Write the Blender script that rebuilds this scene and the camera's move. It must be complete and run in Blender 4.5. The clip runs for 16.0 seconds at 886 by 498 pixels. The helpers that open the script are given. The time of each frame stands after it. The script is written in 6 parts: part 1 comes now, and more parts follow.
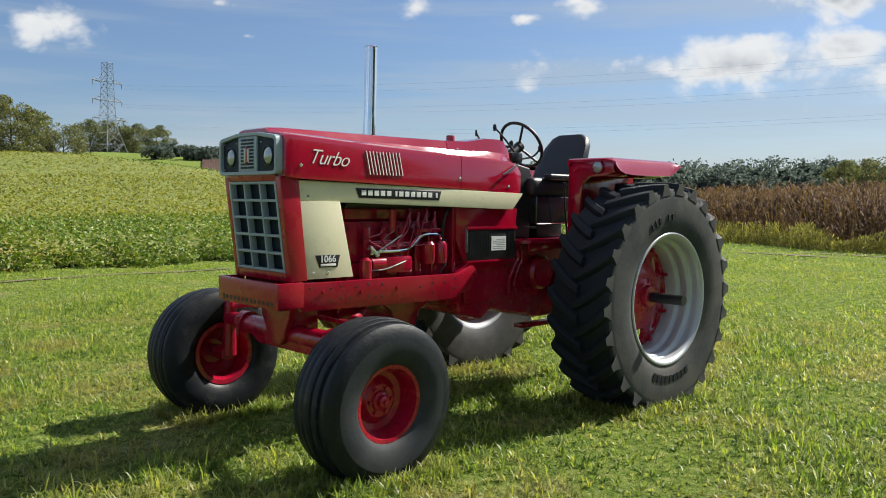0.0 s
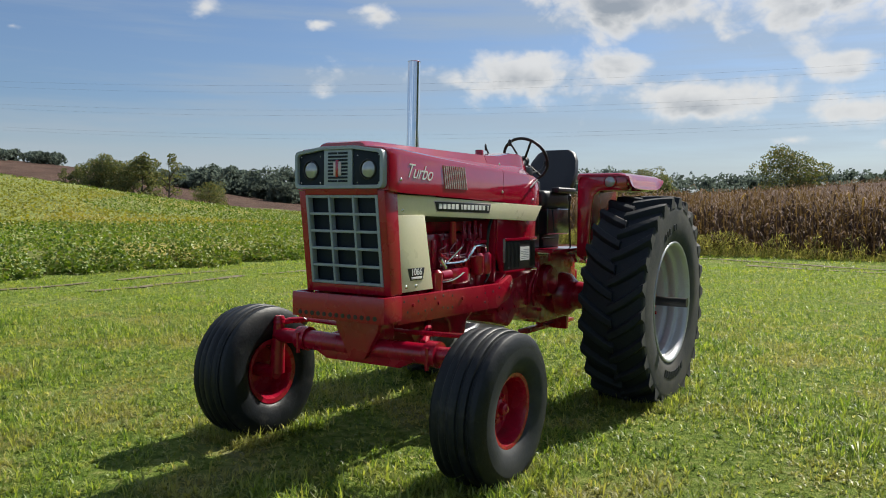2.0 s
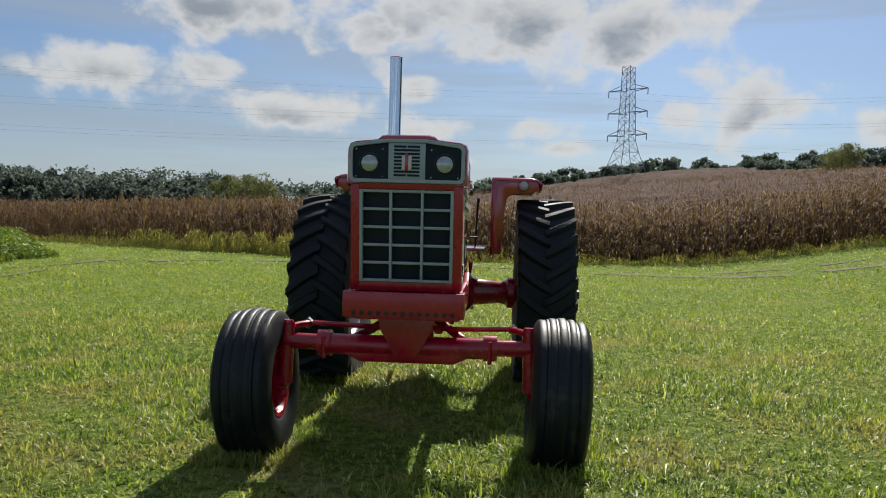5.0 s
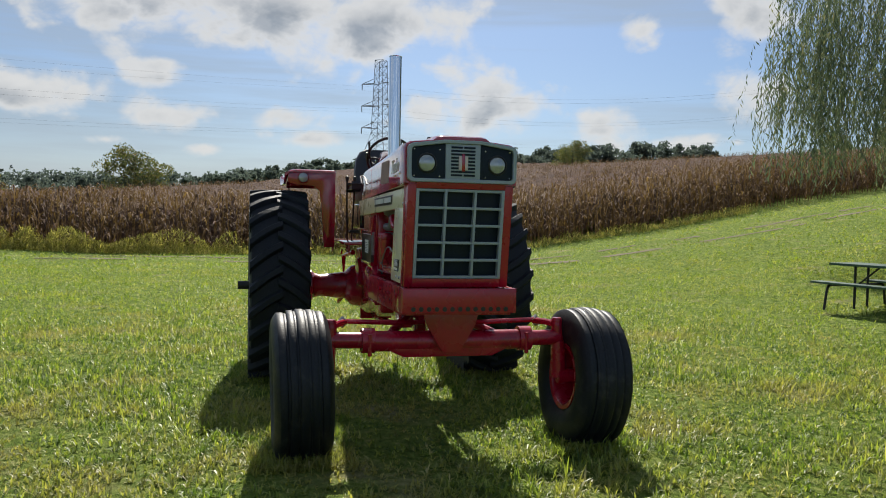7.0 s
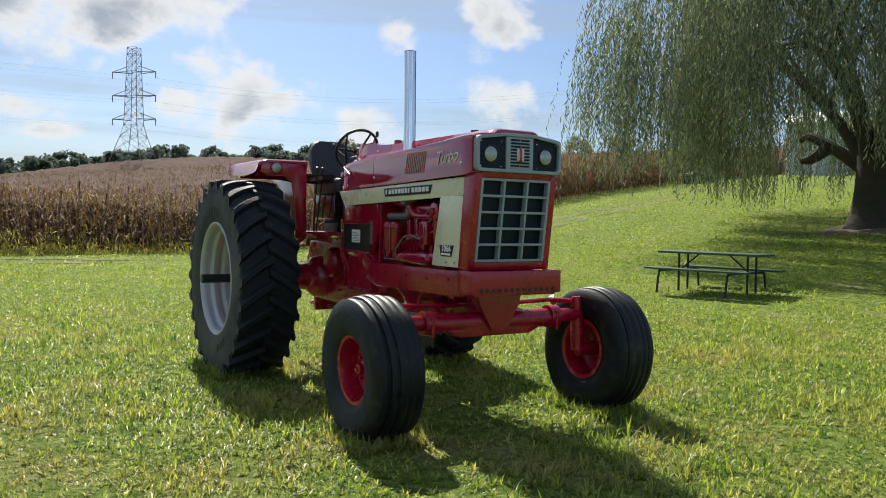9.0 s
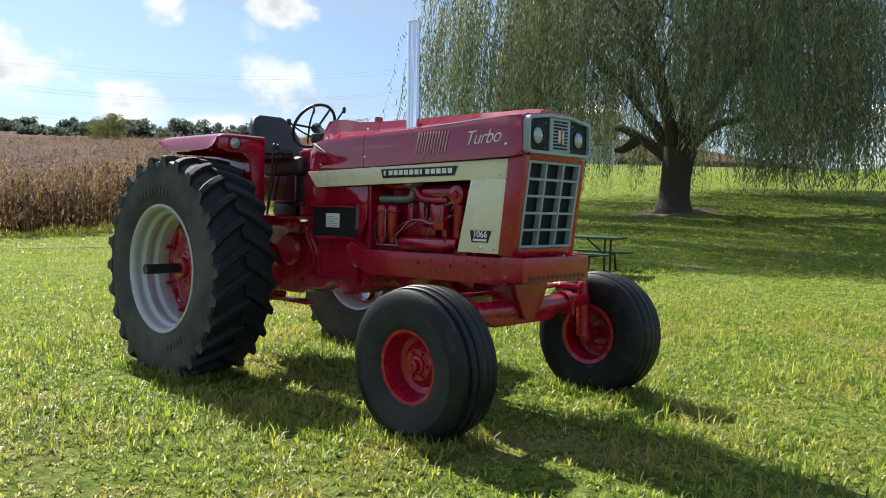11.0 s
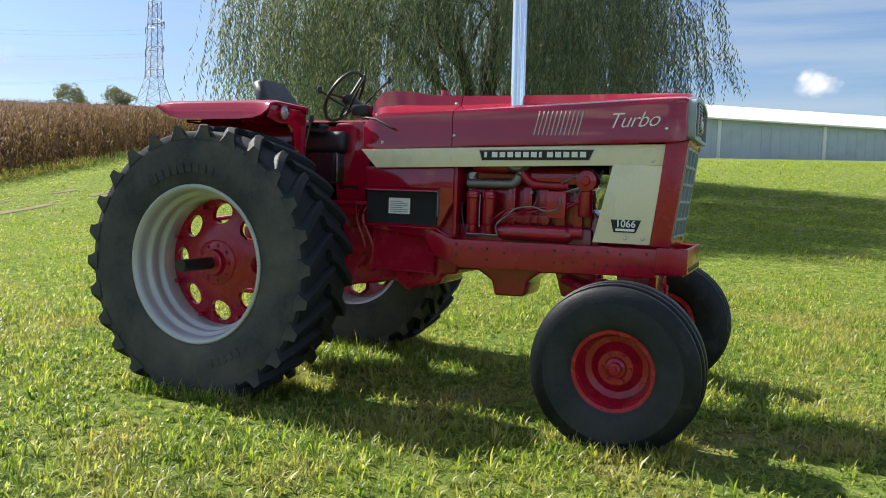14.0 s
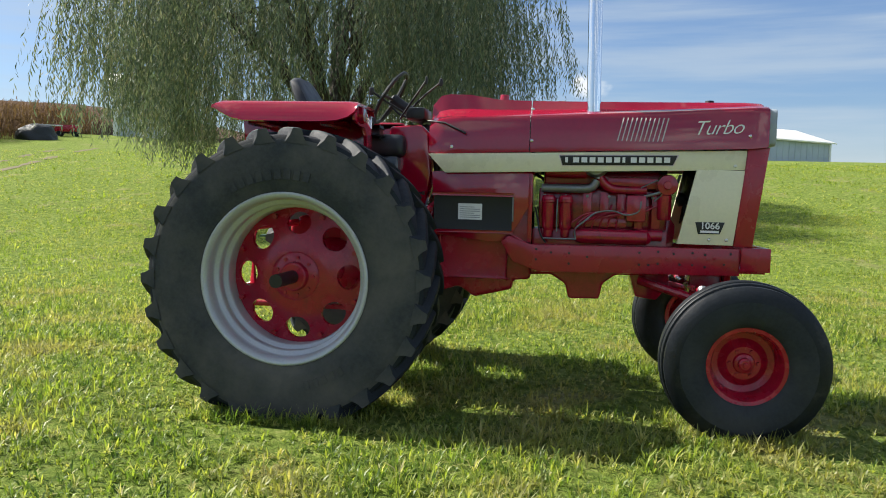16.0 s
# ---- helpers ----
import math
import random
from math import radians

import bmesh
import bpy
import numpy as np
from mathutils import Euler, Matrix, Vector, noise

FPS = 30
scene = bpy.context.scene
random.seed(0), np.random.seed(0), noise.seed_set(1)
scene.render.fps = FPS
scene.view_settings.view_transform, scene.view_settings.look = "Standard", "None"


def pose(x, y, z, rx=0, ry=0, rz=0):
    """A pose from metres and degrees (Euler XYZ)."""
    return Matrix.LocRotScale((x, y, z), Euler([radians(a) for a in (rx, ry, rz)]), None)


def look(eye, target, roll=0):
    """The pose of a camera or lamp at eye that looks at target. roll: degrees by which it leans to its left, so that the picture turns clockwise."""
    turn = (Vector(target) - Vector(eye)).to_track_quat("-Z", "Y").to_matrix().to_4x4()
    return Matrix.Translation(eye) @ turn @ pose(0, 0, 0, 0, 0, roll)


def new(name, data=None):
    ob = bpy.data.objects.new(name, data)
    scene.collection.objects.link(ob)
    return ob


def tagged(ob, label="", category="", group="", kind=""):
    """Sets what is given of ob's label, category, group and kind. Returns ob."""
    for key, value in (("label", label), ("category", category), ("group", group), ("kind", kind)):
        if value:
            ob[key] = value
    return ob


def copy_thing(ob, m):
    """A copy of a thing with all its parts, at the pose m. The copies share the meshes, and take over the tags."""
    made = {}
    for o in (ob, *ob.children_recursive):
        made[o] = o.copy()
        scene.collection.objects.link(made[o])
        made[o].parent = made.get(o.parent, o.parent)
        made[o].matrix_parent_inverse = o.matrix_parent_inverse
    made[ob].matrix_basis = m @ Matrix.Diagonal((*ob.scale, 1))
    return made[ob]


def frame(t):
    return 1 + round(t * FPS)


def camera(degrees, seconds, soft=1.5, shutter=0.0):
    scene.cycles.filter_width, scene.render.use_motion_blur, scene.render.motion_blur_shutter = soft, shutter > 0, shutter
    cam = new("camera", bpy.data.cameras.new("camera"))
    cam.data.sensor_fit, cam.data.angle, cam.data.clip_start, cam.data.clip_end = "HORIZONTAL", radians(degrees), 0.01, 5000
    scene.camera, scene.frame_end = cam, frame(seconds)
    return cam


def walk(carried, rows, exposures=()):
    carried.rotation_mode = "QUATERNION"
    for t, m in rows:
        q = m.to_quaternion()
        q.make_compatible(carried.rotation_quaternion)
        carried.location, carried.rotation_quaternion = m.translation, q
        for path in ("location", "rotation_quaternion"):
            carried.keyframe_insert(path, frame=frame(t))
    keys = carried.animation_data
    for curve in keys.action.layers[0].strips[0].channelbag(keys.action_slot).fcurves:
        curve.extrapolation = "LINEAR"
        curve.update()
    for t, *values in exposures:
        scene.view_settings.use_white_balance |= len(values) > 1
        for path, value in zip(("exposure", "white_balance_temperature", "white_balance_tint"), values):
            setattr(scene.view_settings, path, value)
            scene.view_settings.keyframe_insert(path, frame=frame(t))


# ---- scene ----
# walk round the tractor: t, x, y, z, yaw, pitch, roll
cam = camera(58.01, 16.0, soft=1.0)
PATH = [
    (0.0, 5.459, 4.520, 1.590, 136.72, -3.50, -0.58),
    (0.5, 5.850, 4.314, 1.603, 134.31, -3.29, -0.26),
    (1.0, 6.151, 4.017, 1.602, 131.12, -3.45, -0.12),
    (1.5, 6.427, 3.613, 1.618, 127.07, -3.16, -0.20),
    (2.0, 6.751, 3.210, 1.617, 122.28, -2.89, -0.59),
    (2.5, 6.996, 2.743, 1.567, 117.18, -2.41, -0.91),
    (3.0, 7.178, 2.270, 1.569, 111.99, -1.91, -1.14),
    (3.5, 7.370, 1.838, 1.595, 107.06, -1.55, -1.26),
    (4.0, 7.504, 1.412, 1.543, 102.33, -1.52, -1.43),
    (6.5, 7.791, -0.846, 1.500, 80.78, -2.38, -1.40),
    (7.0, 7.712, -1.328, 1.512, 75.94, -2.20, -1.25),
    (7.5, 7.670, -1.812, 1.494, 71.16, -2.18, -1.07),
    (8.0, 7.570, -2.278, 1.454, 67.04, -2.11, -1.07),
    (10.5, 6.384, -4.222, 1.383, 46.96, -2.53, -1.10),
    (11.0, 5.936, -4.345, 1.375, 43.17, -2.91, -1.35),
    (11.5, 5.521, -4.516, 1.362, 39.62, -3.20, -1.62),
    (12.0, 5.131, -4.690, 1.352, 36.31, -3.17, -1.76),
    (12.5, 4.705, -4.836, 1.379, 33.42, -3.21, -1.84),
    (13.0, 4.290, -5.044, 1.376, 30.40, -3.35, -1.83),
    (13.5, 3.851, -5.188, 1.358, 27.05, -3.63, -1.90),
    (14.0, 3.433, -5.326, 1.351, 23.30, -3.91, -2.11),
    (14.5, 3.012, -5.431, 1.361, 19.57, -3.76, -2.11),
    (15.0, 2.544, -5.472, 1.366, 16.24, -3.67, -2.05),
    (15.5, 2.084, -5.637, 1.362, 12.64, -3.67, -1.70),
    (16.0, 1.591, -5.764, 1.349, 8.78, -3.67, -1.50),
]
EXPOSURE = ((0.0, 0.66), (4.0, 0.25), (8.0, 0.50), (11.0, 0.94), (13.0, 1.02), (16.0, 0.96))
walk(cam, [(t, pose(x, y, z, 90 + pitch, roll, yaw)) for t, x, y, z, yaw, pitch, roll in PATH], EXPOSURE)

# ---- sky and sun ----
SUN_EL, SUN_AZ = 43.0, 168.5          # the sun stands behind the tractor, a little to its left
sun_dir = Vector((math.cos(radians(SUN_EL)) * math.cos(radians(SUN_AZ)), math.cos(radians(SUN_EL)) * math.sin(radians(SUN_AZ)), math.sin(radians(SUN_EL))))
lamp = bpy.data.lights.new("sun", "SUN")
lamp.energy, lamp.angle, lamp.color = 5.0, radians(0.6), (1.0, 0.945, 0.84)
sun = new("sun", lamp)
sun.matrix_world = look(sun_dir * 50, (0, 0, 0))

world = bpy.data.worlds.new("sky")
scene.world = world
world.use_nodes = True


def build_sky(nt):
    N, L = nt.nodes, nt.links
    N.clear()

    def nd(kind, **kw):
        n = N.new(kind)
        for k, v in kw.items():
            if k in n.inputs:
                n.inputs[k].default_value = v
        return n

    def mth(op, a, b=None, clamp=False):
        n = N.new("ShaderNodeMath")
        n.operation, n.use_clamp = op, clamp
        for i, v in enumerate((a, b)):
            if v is None:
                continue
            if isinstance(v, (int, float)):
                n.inputs[i].default_value = v
            else:
                L.new(v, n.inputs[i])
        return n.outputs[0]

    def step(v, lo, hi):
        n = N.new("ShaderNodeMapRange")
        n.interpolation_type = "SMOOTHSTEP"
        L.new(v, n.inputs["Value"])
        n.inputs["From Min"].default_value, n.inputs["From Max"].default_value = lo, hi
        return n.outputs["Result"]

    def mix(f, a, b, kind="MIX"):
        n = N.new("ShaderNodeMix")
        n.data_type, n.blend_type = "RGBA", kind
        for i, v in ((0, f), (6, a), (7, b)):
            if isinstance(v, (int, float, tuple)):
                n.inputs[i].default_value = v
            else:
                L.new(v, n.inputs[i])
        return n.outputs[2]

    sky = N.new("ShaderNodeTexSky")
    sky.sky_type, sky.sun_disc = "NISHITA", False
    sky.sun_elevation, sky.sun_rotation = radians(SUN_EL), radians(90 - SUN_AZ)
    sky.air_density, sky.dust_density, sky.ozone_density, sky.altitude = 1.0, 1.2, 1.5, 200
    tc = N.new("ShaderNodeTexCoord")
    sep = N.new("ShaderNodeSeparateXYZ")
    L.new(tc.outputs["Generated"], sep.inputs[0])
    z = sep.outputs["Z"]
    # azimuth (from the sun's side of the sky) and height of the view, in degrees
    turn = N.new("ShaderNodeMapping")
    turn.inputs["Rotation"].default_value = (0, 0, radians(-170))
    L.new(tc.outputs["Generated"], turn.inputs["Vector"])
    ts = N.new("ShaderNodeSeparateXYZ")
    L.new(turn.outputs[0], ts.inputs[0])
    az = mth("MULTIPLY", mth("ARCTAN2", ts.outputs["Y"], ts.outputs["X"]), 57.2958)
    el = mth("MULTIPLY", mth("ARCSINE", z), 57.2958)
    where = N.new("ShaderNodeCombineXYZ")
    L.new(az, where.inputs["X"])
    L.new(el, where.inputs["Y"])

    def puffs(scale, detail, rough, shift=0.0):
        mp = nd("ShaderNodeMapping")
        mp.inputs["Scale"].default_value = (1.0, 1.0, 1.7)
        mp.inputs["Location"].default_value = (0.35, 0.2, 0.1 + shift)
        L.new(tc.outputs["Generated"], mp.inputs["Vector"])
        n = nd("ShaderNodeTexNoise", Scale=scale, Detail=detail, Roughness=rough, Distortion=0.2)
        L.new(mp.outputs[0], n.inputs["Vector"])
        return n.outputs[0]

    def heap(shift):
        """How deep in a cloud heap a direction lies, shift degrees higher up."""
        w2 = N.new("ShaderNodeVectorMath")
        w2.operation = "ADD"
        L.new(where.outputs[0], w2.inputs[0])
        w2.inputs[1].default_value = (0, shift, 0)
        best = None
        for a0, e0, wide0, high0, body in CLOUDS:
            d = N.new("ShaderNodeVectorMath")
            d.operation = "MULTIPLY_ADD"
            L.new(w2.outputs[0], d.inputs[0])
            d.inputs[1].default_value = (1 / wide0, 1 / high0, 0)
            d.inputs[2].default_value = (-a0 / wide0, -e0 / high0, 0)
            ln = N.new("ShaderNodeVectorMath")
            ln.operation = "LENGTH"
            L.new(d.outputs[0], ln.inputs[0])
            v = mth("MULTIPLY_ADD", ln.outputs["Value"], -0.85)
            v.node.inputs[2].default_value = 1.22 * body
            best = v if best is None else mth("MAXIMUM", best, v)
        return mth("MAXIMUM", best, -1.1)

    def cells(scale, detail, lift):
        """Rounded heads of heaped cloud, lift higher up."""
        mp = nd("ShaderNodeMapping")
        mp.inputs["Scale"].default_value = (1.0, 1.0, 1.35)
        mp.inputs["Location"].default_value = (0.1, 0.4, lift * 1.35)
        L.new(tc.outputs["Generated"], mp.inputs["Vector"])
        wob = nd("ShaderNodeTexNoise", Scale=9.0, Detail=3.0)
        L.new(mp.outputs[0], wob.inputs["Vector"])
        ad = N.new("ShaderNodeVectorMath")
        ad.operation = "MULTIPLY_ADD"
        L.new(wob.outputs["Color"], ad.inputs[0])
        ad.inputs[1].default_value = (0.07, 0.07, 0.07)
        L.new(mp.outputs[0], ad.inputs[2])
        n = nd("ShaderNodeTexVoronoi", Scale=scale, Detail=detail, Roughness=0.55)
        n.feature = "F1"
        L.new(ad.outputs[0], n.inputs["Vector"])
        return n.outputs["Distance"]
    n_here, n_up = puffs(7.5, 8.0, 0.56), puffs(7.5, 4.0, 0.5, 0.055)
    c_here, c_up = cells(13.0, 4.0, 0.0), cells(13.0, 4.0, 0.016)
    lit = step(mth("SUBTRACT", c_up, c_here), -0.35, 0.40)
    wide = puffs(2.2, 3.0, 0.5)
    # loose heaps go on overhead; unseen ones behind the view are added as fill light
    ahead = mth("MULTIPLY", step(az, -118, -106), mth("SUBTRACT", 1.0, step(az, 92, 104)))
    open_sky = mth("MAXIMUM", step(el, 16, 24), mth("MULTIPLY", mth("SUBTRACT", 1.0, ahead), step(el, 1, 6)))
    rest = mth("SUBTRACT", mth("MULTIPLY", open_sky, mth("MULTIPLY_ADD", mth("SUBTRACT", wide, 0.42), 3.0)), 0.4)
    rest.node.inputs[0].links[0].from_node.inputs[1].links[0].from_node.inputs[2].default_value = 0.5
    core = mth("MAXIMUM", heap(0.0), rest)
    ragged = mth("ADD", mth("MULTIPLY", mth("SUBTRACT", n_here, 0.5), 2.2), mth("MULTIPLY", mth("SUBTRACT", 0.50, c_here), 0.75))
    field = mth("ADD", core, ragged)
    dens = step(field, -0.14, 0.50)
    above = mth("ADD", mth("MAXIMUM", heap(1.2), rest), mth("MULTIPLY", mth("SUBTRACT", n_up, 0.5), 2.0))
    thick = mth("MULTIPLY", step(above, 0.22, 1.15), step(field, 0.30, 1.00))
    fold = mth("MULTIPLY", mth("SUBTRACT", 1.0, lit), step(field, 0.2, 0.9))
    thick = mth("ADD", mth("MULTIPLY", thick, 0.78), mth("MULTIPLY", fold, 0.30), True)
    # thin streaks and haze low over the horizon
    mp2 = nd("ShaderNodeMapping")
    mp2.inputs["Scale"].default_value = (1.0, 1.0, 13.0)
    L.new(tc.outputs["Generated"], mp2.inputs["Vector"])
    streak = nd("ShaderNodeTexNoise", Scale=1.9, Detail=7.0, Roughness=0.55)
    L.new(mp2.outputs[0], streak.inputs["Vector"])
    veil = mth("MULTIPLY_ADD", step(streak.outputs[0], 0.40, 0.68), 0.52)
    veil.node.inputs[2].default_value = 0.08
    haze = mth("SUBTRACT", 1.0, step(el, -1.0, 7.5))
    base = mix(veil, mix(1.0, sky.outputs[0], (0.62, 0.755, 0.94, 1), "MULTIPLY"), (3.85, 4.55, 5.25, 1))
    base = mix(mth("MULTIPLY", haze, 0.75), base, (5.2, 5.7, 6.1, 1))
    # clouds opposite the sun show their lit side, raised to brighten the tractor's shaded side
    facing = N.new("ShaderNodeVectorMath")
    facing.operation = "DOT_PRODUCT"
    L.new(tc.outputs["Generated"], facing.inputs[0])
    facing.inputs[1].default_value = sun_dir
    front = step(facing.outputs["Value"], 0.3, -0.6)
    lit_side = mix(front, (7.6, 7.6, 7.5, 1), (10.0, 10.8, 11.7, 1))
    shade_side = mix(front, (2.6, 3.0, 3.5, 1), (5.4, 6.1, 6.9, 1))
    cloud = mix(mth("MULTIPLY", thick, 0.9), lit_side, shade_side)
    out = mix(mth("MULTIPLY", dens, 0.9), base, cloud)
    bg = nd("ShaderNodeBackground", Strength=0.074)
    L.new(out, bg.inputs["Color"])
    o = N.new("ShaderNodeOutputWorld")
    L.new(bg.outputs[0], o.inputs["Surface"])


# heaped clouds: degrees round from the sun, degrees high, half width, half height, body
CLOUDS = ((37.5, 9.7, 6.3, 2.5, 1), (30.0, 10.0, 2.9, 1.4, 0.9), (49.8, 9.6, 2.8, 2.3, 0.75), (51.1, 12.6, 1.7, 0.6, 0.6), (58.8, 13.2, 2.8, 1.4, 0.75), (83.7, 11.1, 3.7, 1.8, 0.8),
          (72.4, 13.0, 1.7, 0.6, 0.6), (70.4, 11.0, 1.6, 0.5, 0.45), (47.6, 13.6, 1.9, 0.8, 0.7), (23.7, 7.5, 5.1, 1.8, 1), (30.1, 14.2, 5.4, 2.9, 1),
          (17.8, 14.4, 6.9, 3.9, 1), (7.6, 14.1, 5.9, 4.0, 1), (14.1, 6.6, 4.0, 1.6, 1), (15.5, 9.0, 2.5, 1.0, 0.9), (6.9, 6.8, 2.9, 1.0, 1), (5.9, 5.3, 4.0, 0.9, 0.9),
          (-0.1, 6.7, 1.4, 0.6, 0.9), (47.0, 13.2, 1.9, 1.0, 0.8), (18.8, 4.7, 1.8, 0.6, 0.9), (12.5, 4.4, 1.9, 0.6, 0.8),
          (2.1, 13.6, 8.4, 3.6, 1), (15.8, 9.6, 2.5, 0.9, 0.9), (-9.4, 7.8, 3.9, 2.3, 1), (-14.9, 7.0, 3.5, 1.4, 1), (-18.1, 13.4, 3.2, 1.6, 0.95), (-24.8, 13.8, 3.4, 3.5, 1),
          (-24.9, 8.9, 2.5, 2.5, 1), (-20.1, 5.5, 2.5, 0.9, 0.95), (-24.0, 5.5, 0.8, 0.4, 0.8), (-1.9, 7.6, 3.4, 2.9, 0.7), (-8.1, 7.5, 4.2, 2.9, 1),
          (-15.0, 6.4, 4.5, 1.6, 1), (-21.7, 5.5, 2.2, 0.9, 0.9), (-3.7, 10.6, 4.1, 1.9, 0.8), (-81.2, 8.0, 1.7, 1.1, 0.8), (-80.6, 8.4, 0.9, 0.8, 0.8))
build_sky(world.node_tree)

# ---- materials ----


def material(name, color, rough=0.5, metal=0.0, vary=0.12, scale=6.0, fine=60.0, bump=0.0, coat=0.0, dirt=None, dirt_at=(0.55, 0.75), translucent=0.0, island=0.0, spec=0.5, objrand=0.0):
    """Paint, rubber, leaf or soil: base colour with variation at two scales, dirt or painted shade, and relief."""
    m = bpy.data.materials.new(name)
    m.use_nodes = True
    nt = m.node_tree
    N, L = nt.nodes, nt.links
    N.clear()
    out = N.new("ShaderNodeOutputMaterial")
    b = N.new("ShaderNodeBsdfPrincipled")
    b.inputs["Metallic"].default_value = metal
    b.inputs["Specular IOR Level"].default_value = spec
    if coat:
        b.inputs["Coat Weight"].default_value = coat
        b.inputs["Coat Roughness"].default_value = 0.06
    tc = N.new("ShaderNodeTexCoord")
    n1 = N.new("ShaderNodeTexNoise")
    n1.inputs["Scale"].default_value, n1.inputs["Detail"].default_value = scale, 5
    n2 = N.new("ShaderNodeTexNoise")
    n2.inputs["Scale"].default_value, n2.inputs["Detail"].default_value = fine, 3
    L.new(tc.outputs["Object"], n1.inputs["Vector"])
    L.new(tc.outputs["Object"], n2.inputs["Vector"])
    add = N.new("ShaderNodeMath")
    add.operation = "ADD"
    L.new(n1.outputs[0], add.inputs[0])
    L.new(n2.outputs[0], add.inputs[1])
    last = add.outputs[0]
    lo, hi = 0.6, 1.4
    if island or objrand:
        src = N.new("ShaderNodeNewGeometry").outputs["Random Per Island"] if island else N.new("ShaderNodeObjectInfo").outputs["Random"]
        k = N.new("ShaderNodeMath")
        k.operation = "MULTIPLY_ADD"
        L.new(src, k.inputs[0])
        k.inputs[1].default_value = island or objrand
        L.new(last, k.inputs[2])
        last = k.outputs[0]
        hi += island or objrand
    r = N.new("ShaderNodeMapRange")
    L.new(last, r.inputs["Value"])
    r.inputs["From Min"].default_value, r.inputs["From Max"].default_value = lo, hi
    r.inputs["To Min"].default_value, r.inputs["To Max"].default_value = 1 - vary, 1 + vary
    mul = N.new("ShaderNodeMix")
    mul.data_type, mul.blend_type = "RGBA", "MULTIPLY"
    mul.inputs[0].default_value = 1
    mul.inputs[6].default_value = (*color, 1)
    L.new(r.outputs[0], mul.inputs[7])
    col = mul.outputs[2]
    rr = N.new("ShaderNodeMapRange")
    L.new(n1.outputs[0], rr.inputs["Value"])
    rr.inputs["From Min"].default_value, rr.inputs["From Max"].default_value = 0.3, 0.7
    rr.inputs["To Min"].default_value, rr.inputs["To Max"].default_value = max(rough - 0.06, 0.02), min(rough + 0.08, 1)
    rough_out = rr.outputs[0]
    if dirt:
        d = N.new("ShaderNodeTexNoise")
        d.inputs["Scale"].default_value, d.inputs["Detail"].default_value, d.inputs["Roughness"].default_value = scale * 0.6, 8, 0.65
        L.new(tc.outputs["Object"], d.inputs["Vector"])
        q = N.new("ShaderNodeMapRange")
        L.new(d.outputs[0], q.inputs["Value"])
        q.inputs["From Min"].default_value, q.inputs["From Max"].default_value = dirt_at
        mm = N.new("ShaderNodeMix")
        mm.data_type = "RGBA"
        L.new(q.outputs[0], mm.inputs[0])
        L.new(col, mm.inputs[6])
        mm.inputs[7].default_value = (*dirt, 1)
        col = mm.outputs[2]
    L.new(col, b.inputs["Base Color"])
    L.new(rough_out, b.inputs["Roughness"])
    if bump:
        bp = N.new("ShaderNodeBump")
        bp.inputs["Strength"].default_value, bp.inputs["Distance"].default_value = min(bump * 20, 1), bump
        L.new(add.outputs[0], bp.inputs["Height"])
        L.new(bp.outputs[0], b.inputs["Normal"])
    sh = b.outputs[0]
    if translucent:
        t = N.new("ShaderNodeBsdfTranslucent")
        tint = N.new("ShaderNodeMix")
        tint.data_type, tint.blend_type = "RGBA", "MULTIPLY"
        tint.inputs[0].default_value = 1
        L.new(col, tint.inputs[6])
        tint.inputs[7].default_value = (1.25, 1.3, 0.6, 1)
        L.new(tint.outputs[2], t.inputs["Color"])
        ms = N.new("ShaderNodeMixShader")
        ms.inputs[0].default_value = translucent
        L.new(sh, ms.inputs[1])
        L.new(t.outputs[0], ms.inputs[2])
        sh = ms.outputs[0]
    L.new(sh, out.inputs["Surface"])
    return m


RED = material("red_enamel", (0.315, 0.0025, 0.022), 0.09, vary=0.10, scale=3, fine=40, coat=0.8, spec=0.55)
RED_CAST = material("red_painted_casting", (0.35, 0.004, 0.026), 0.25, vary=0.25, scale=9, fine=90, bump=0.002, coat=0.25, dirt=(0.10, 0.012, 0.012), dirt_at=(0.58, 0.8))
# the dark blotches here paint in the shade under the bonnet
RED_ENGINE = material("shade_blotched_red_engine_paint", (0.34, 0.004, 0.027), 0.18, vary=0.35, scale=14, fine=110, bump=0.002, coat=0.5, dirt=(0.06, 0.006, 0.012), dirt_at=(0.54, 0.76))
RED_FRAME = material("red_frame_paint", (0.34, 0.005, 0.023), 0.26, vary=0.15, scale=5, fine=60, bump=0.0006, coat=0.3)
CREAM = material("cream_enamel", (0.78, 0.74, 0.52), 0.30, vary=0.05, scale=4, fine=50, coat=0.4)
TRIM = material("grey_trim_paint", (0.30, 0.355, 0.40), 0.40, vary=0.10, scale=12, fine=120)
WHITE_TRIM = material("pale_trim_paint", (0.62, 0.52, 0.52), 0.4, vary=0.08, scale=12, fine=120)
NAVY = material("blue_black_panel", (0.007, 0.015, 0.028), 0.5, vary=0.3, scale=8, fine=80, spec=0.25)
GLOSS_BLACK = material("gloss_black_paint", (0.012, 0.015, 0.019), 0.10, vary=0.2, scale=5, fine=60, coat=0.5)
BLACK = material("black_paint", (0.010, 0.011, 0.013), 0.42, vary=0.3, scale=8, fine=80)
VINYL = material("black_vinyl", (0.014, 0.017, 0.024), 0.42, vary=0.25, scale=14, fine=160, bump=0.0012)
TYRE = material("tyre_rubber", (0.010, 0.014, 0.020), 0.65, vary=0.4, scale=7, fine=70, bump=0.007, dirt=(0.034, 0.034, 0.033), dirt_at=(0.62, 0.95), spec=0.3)
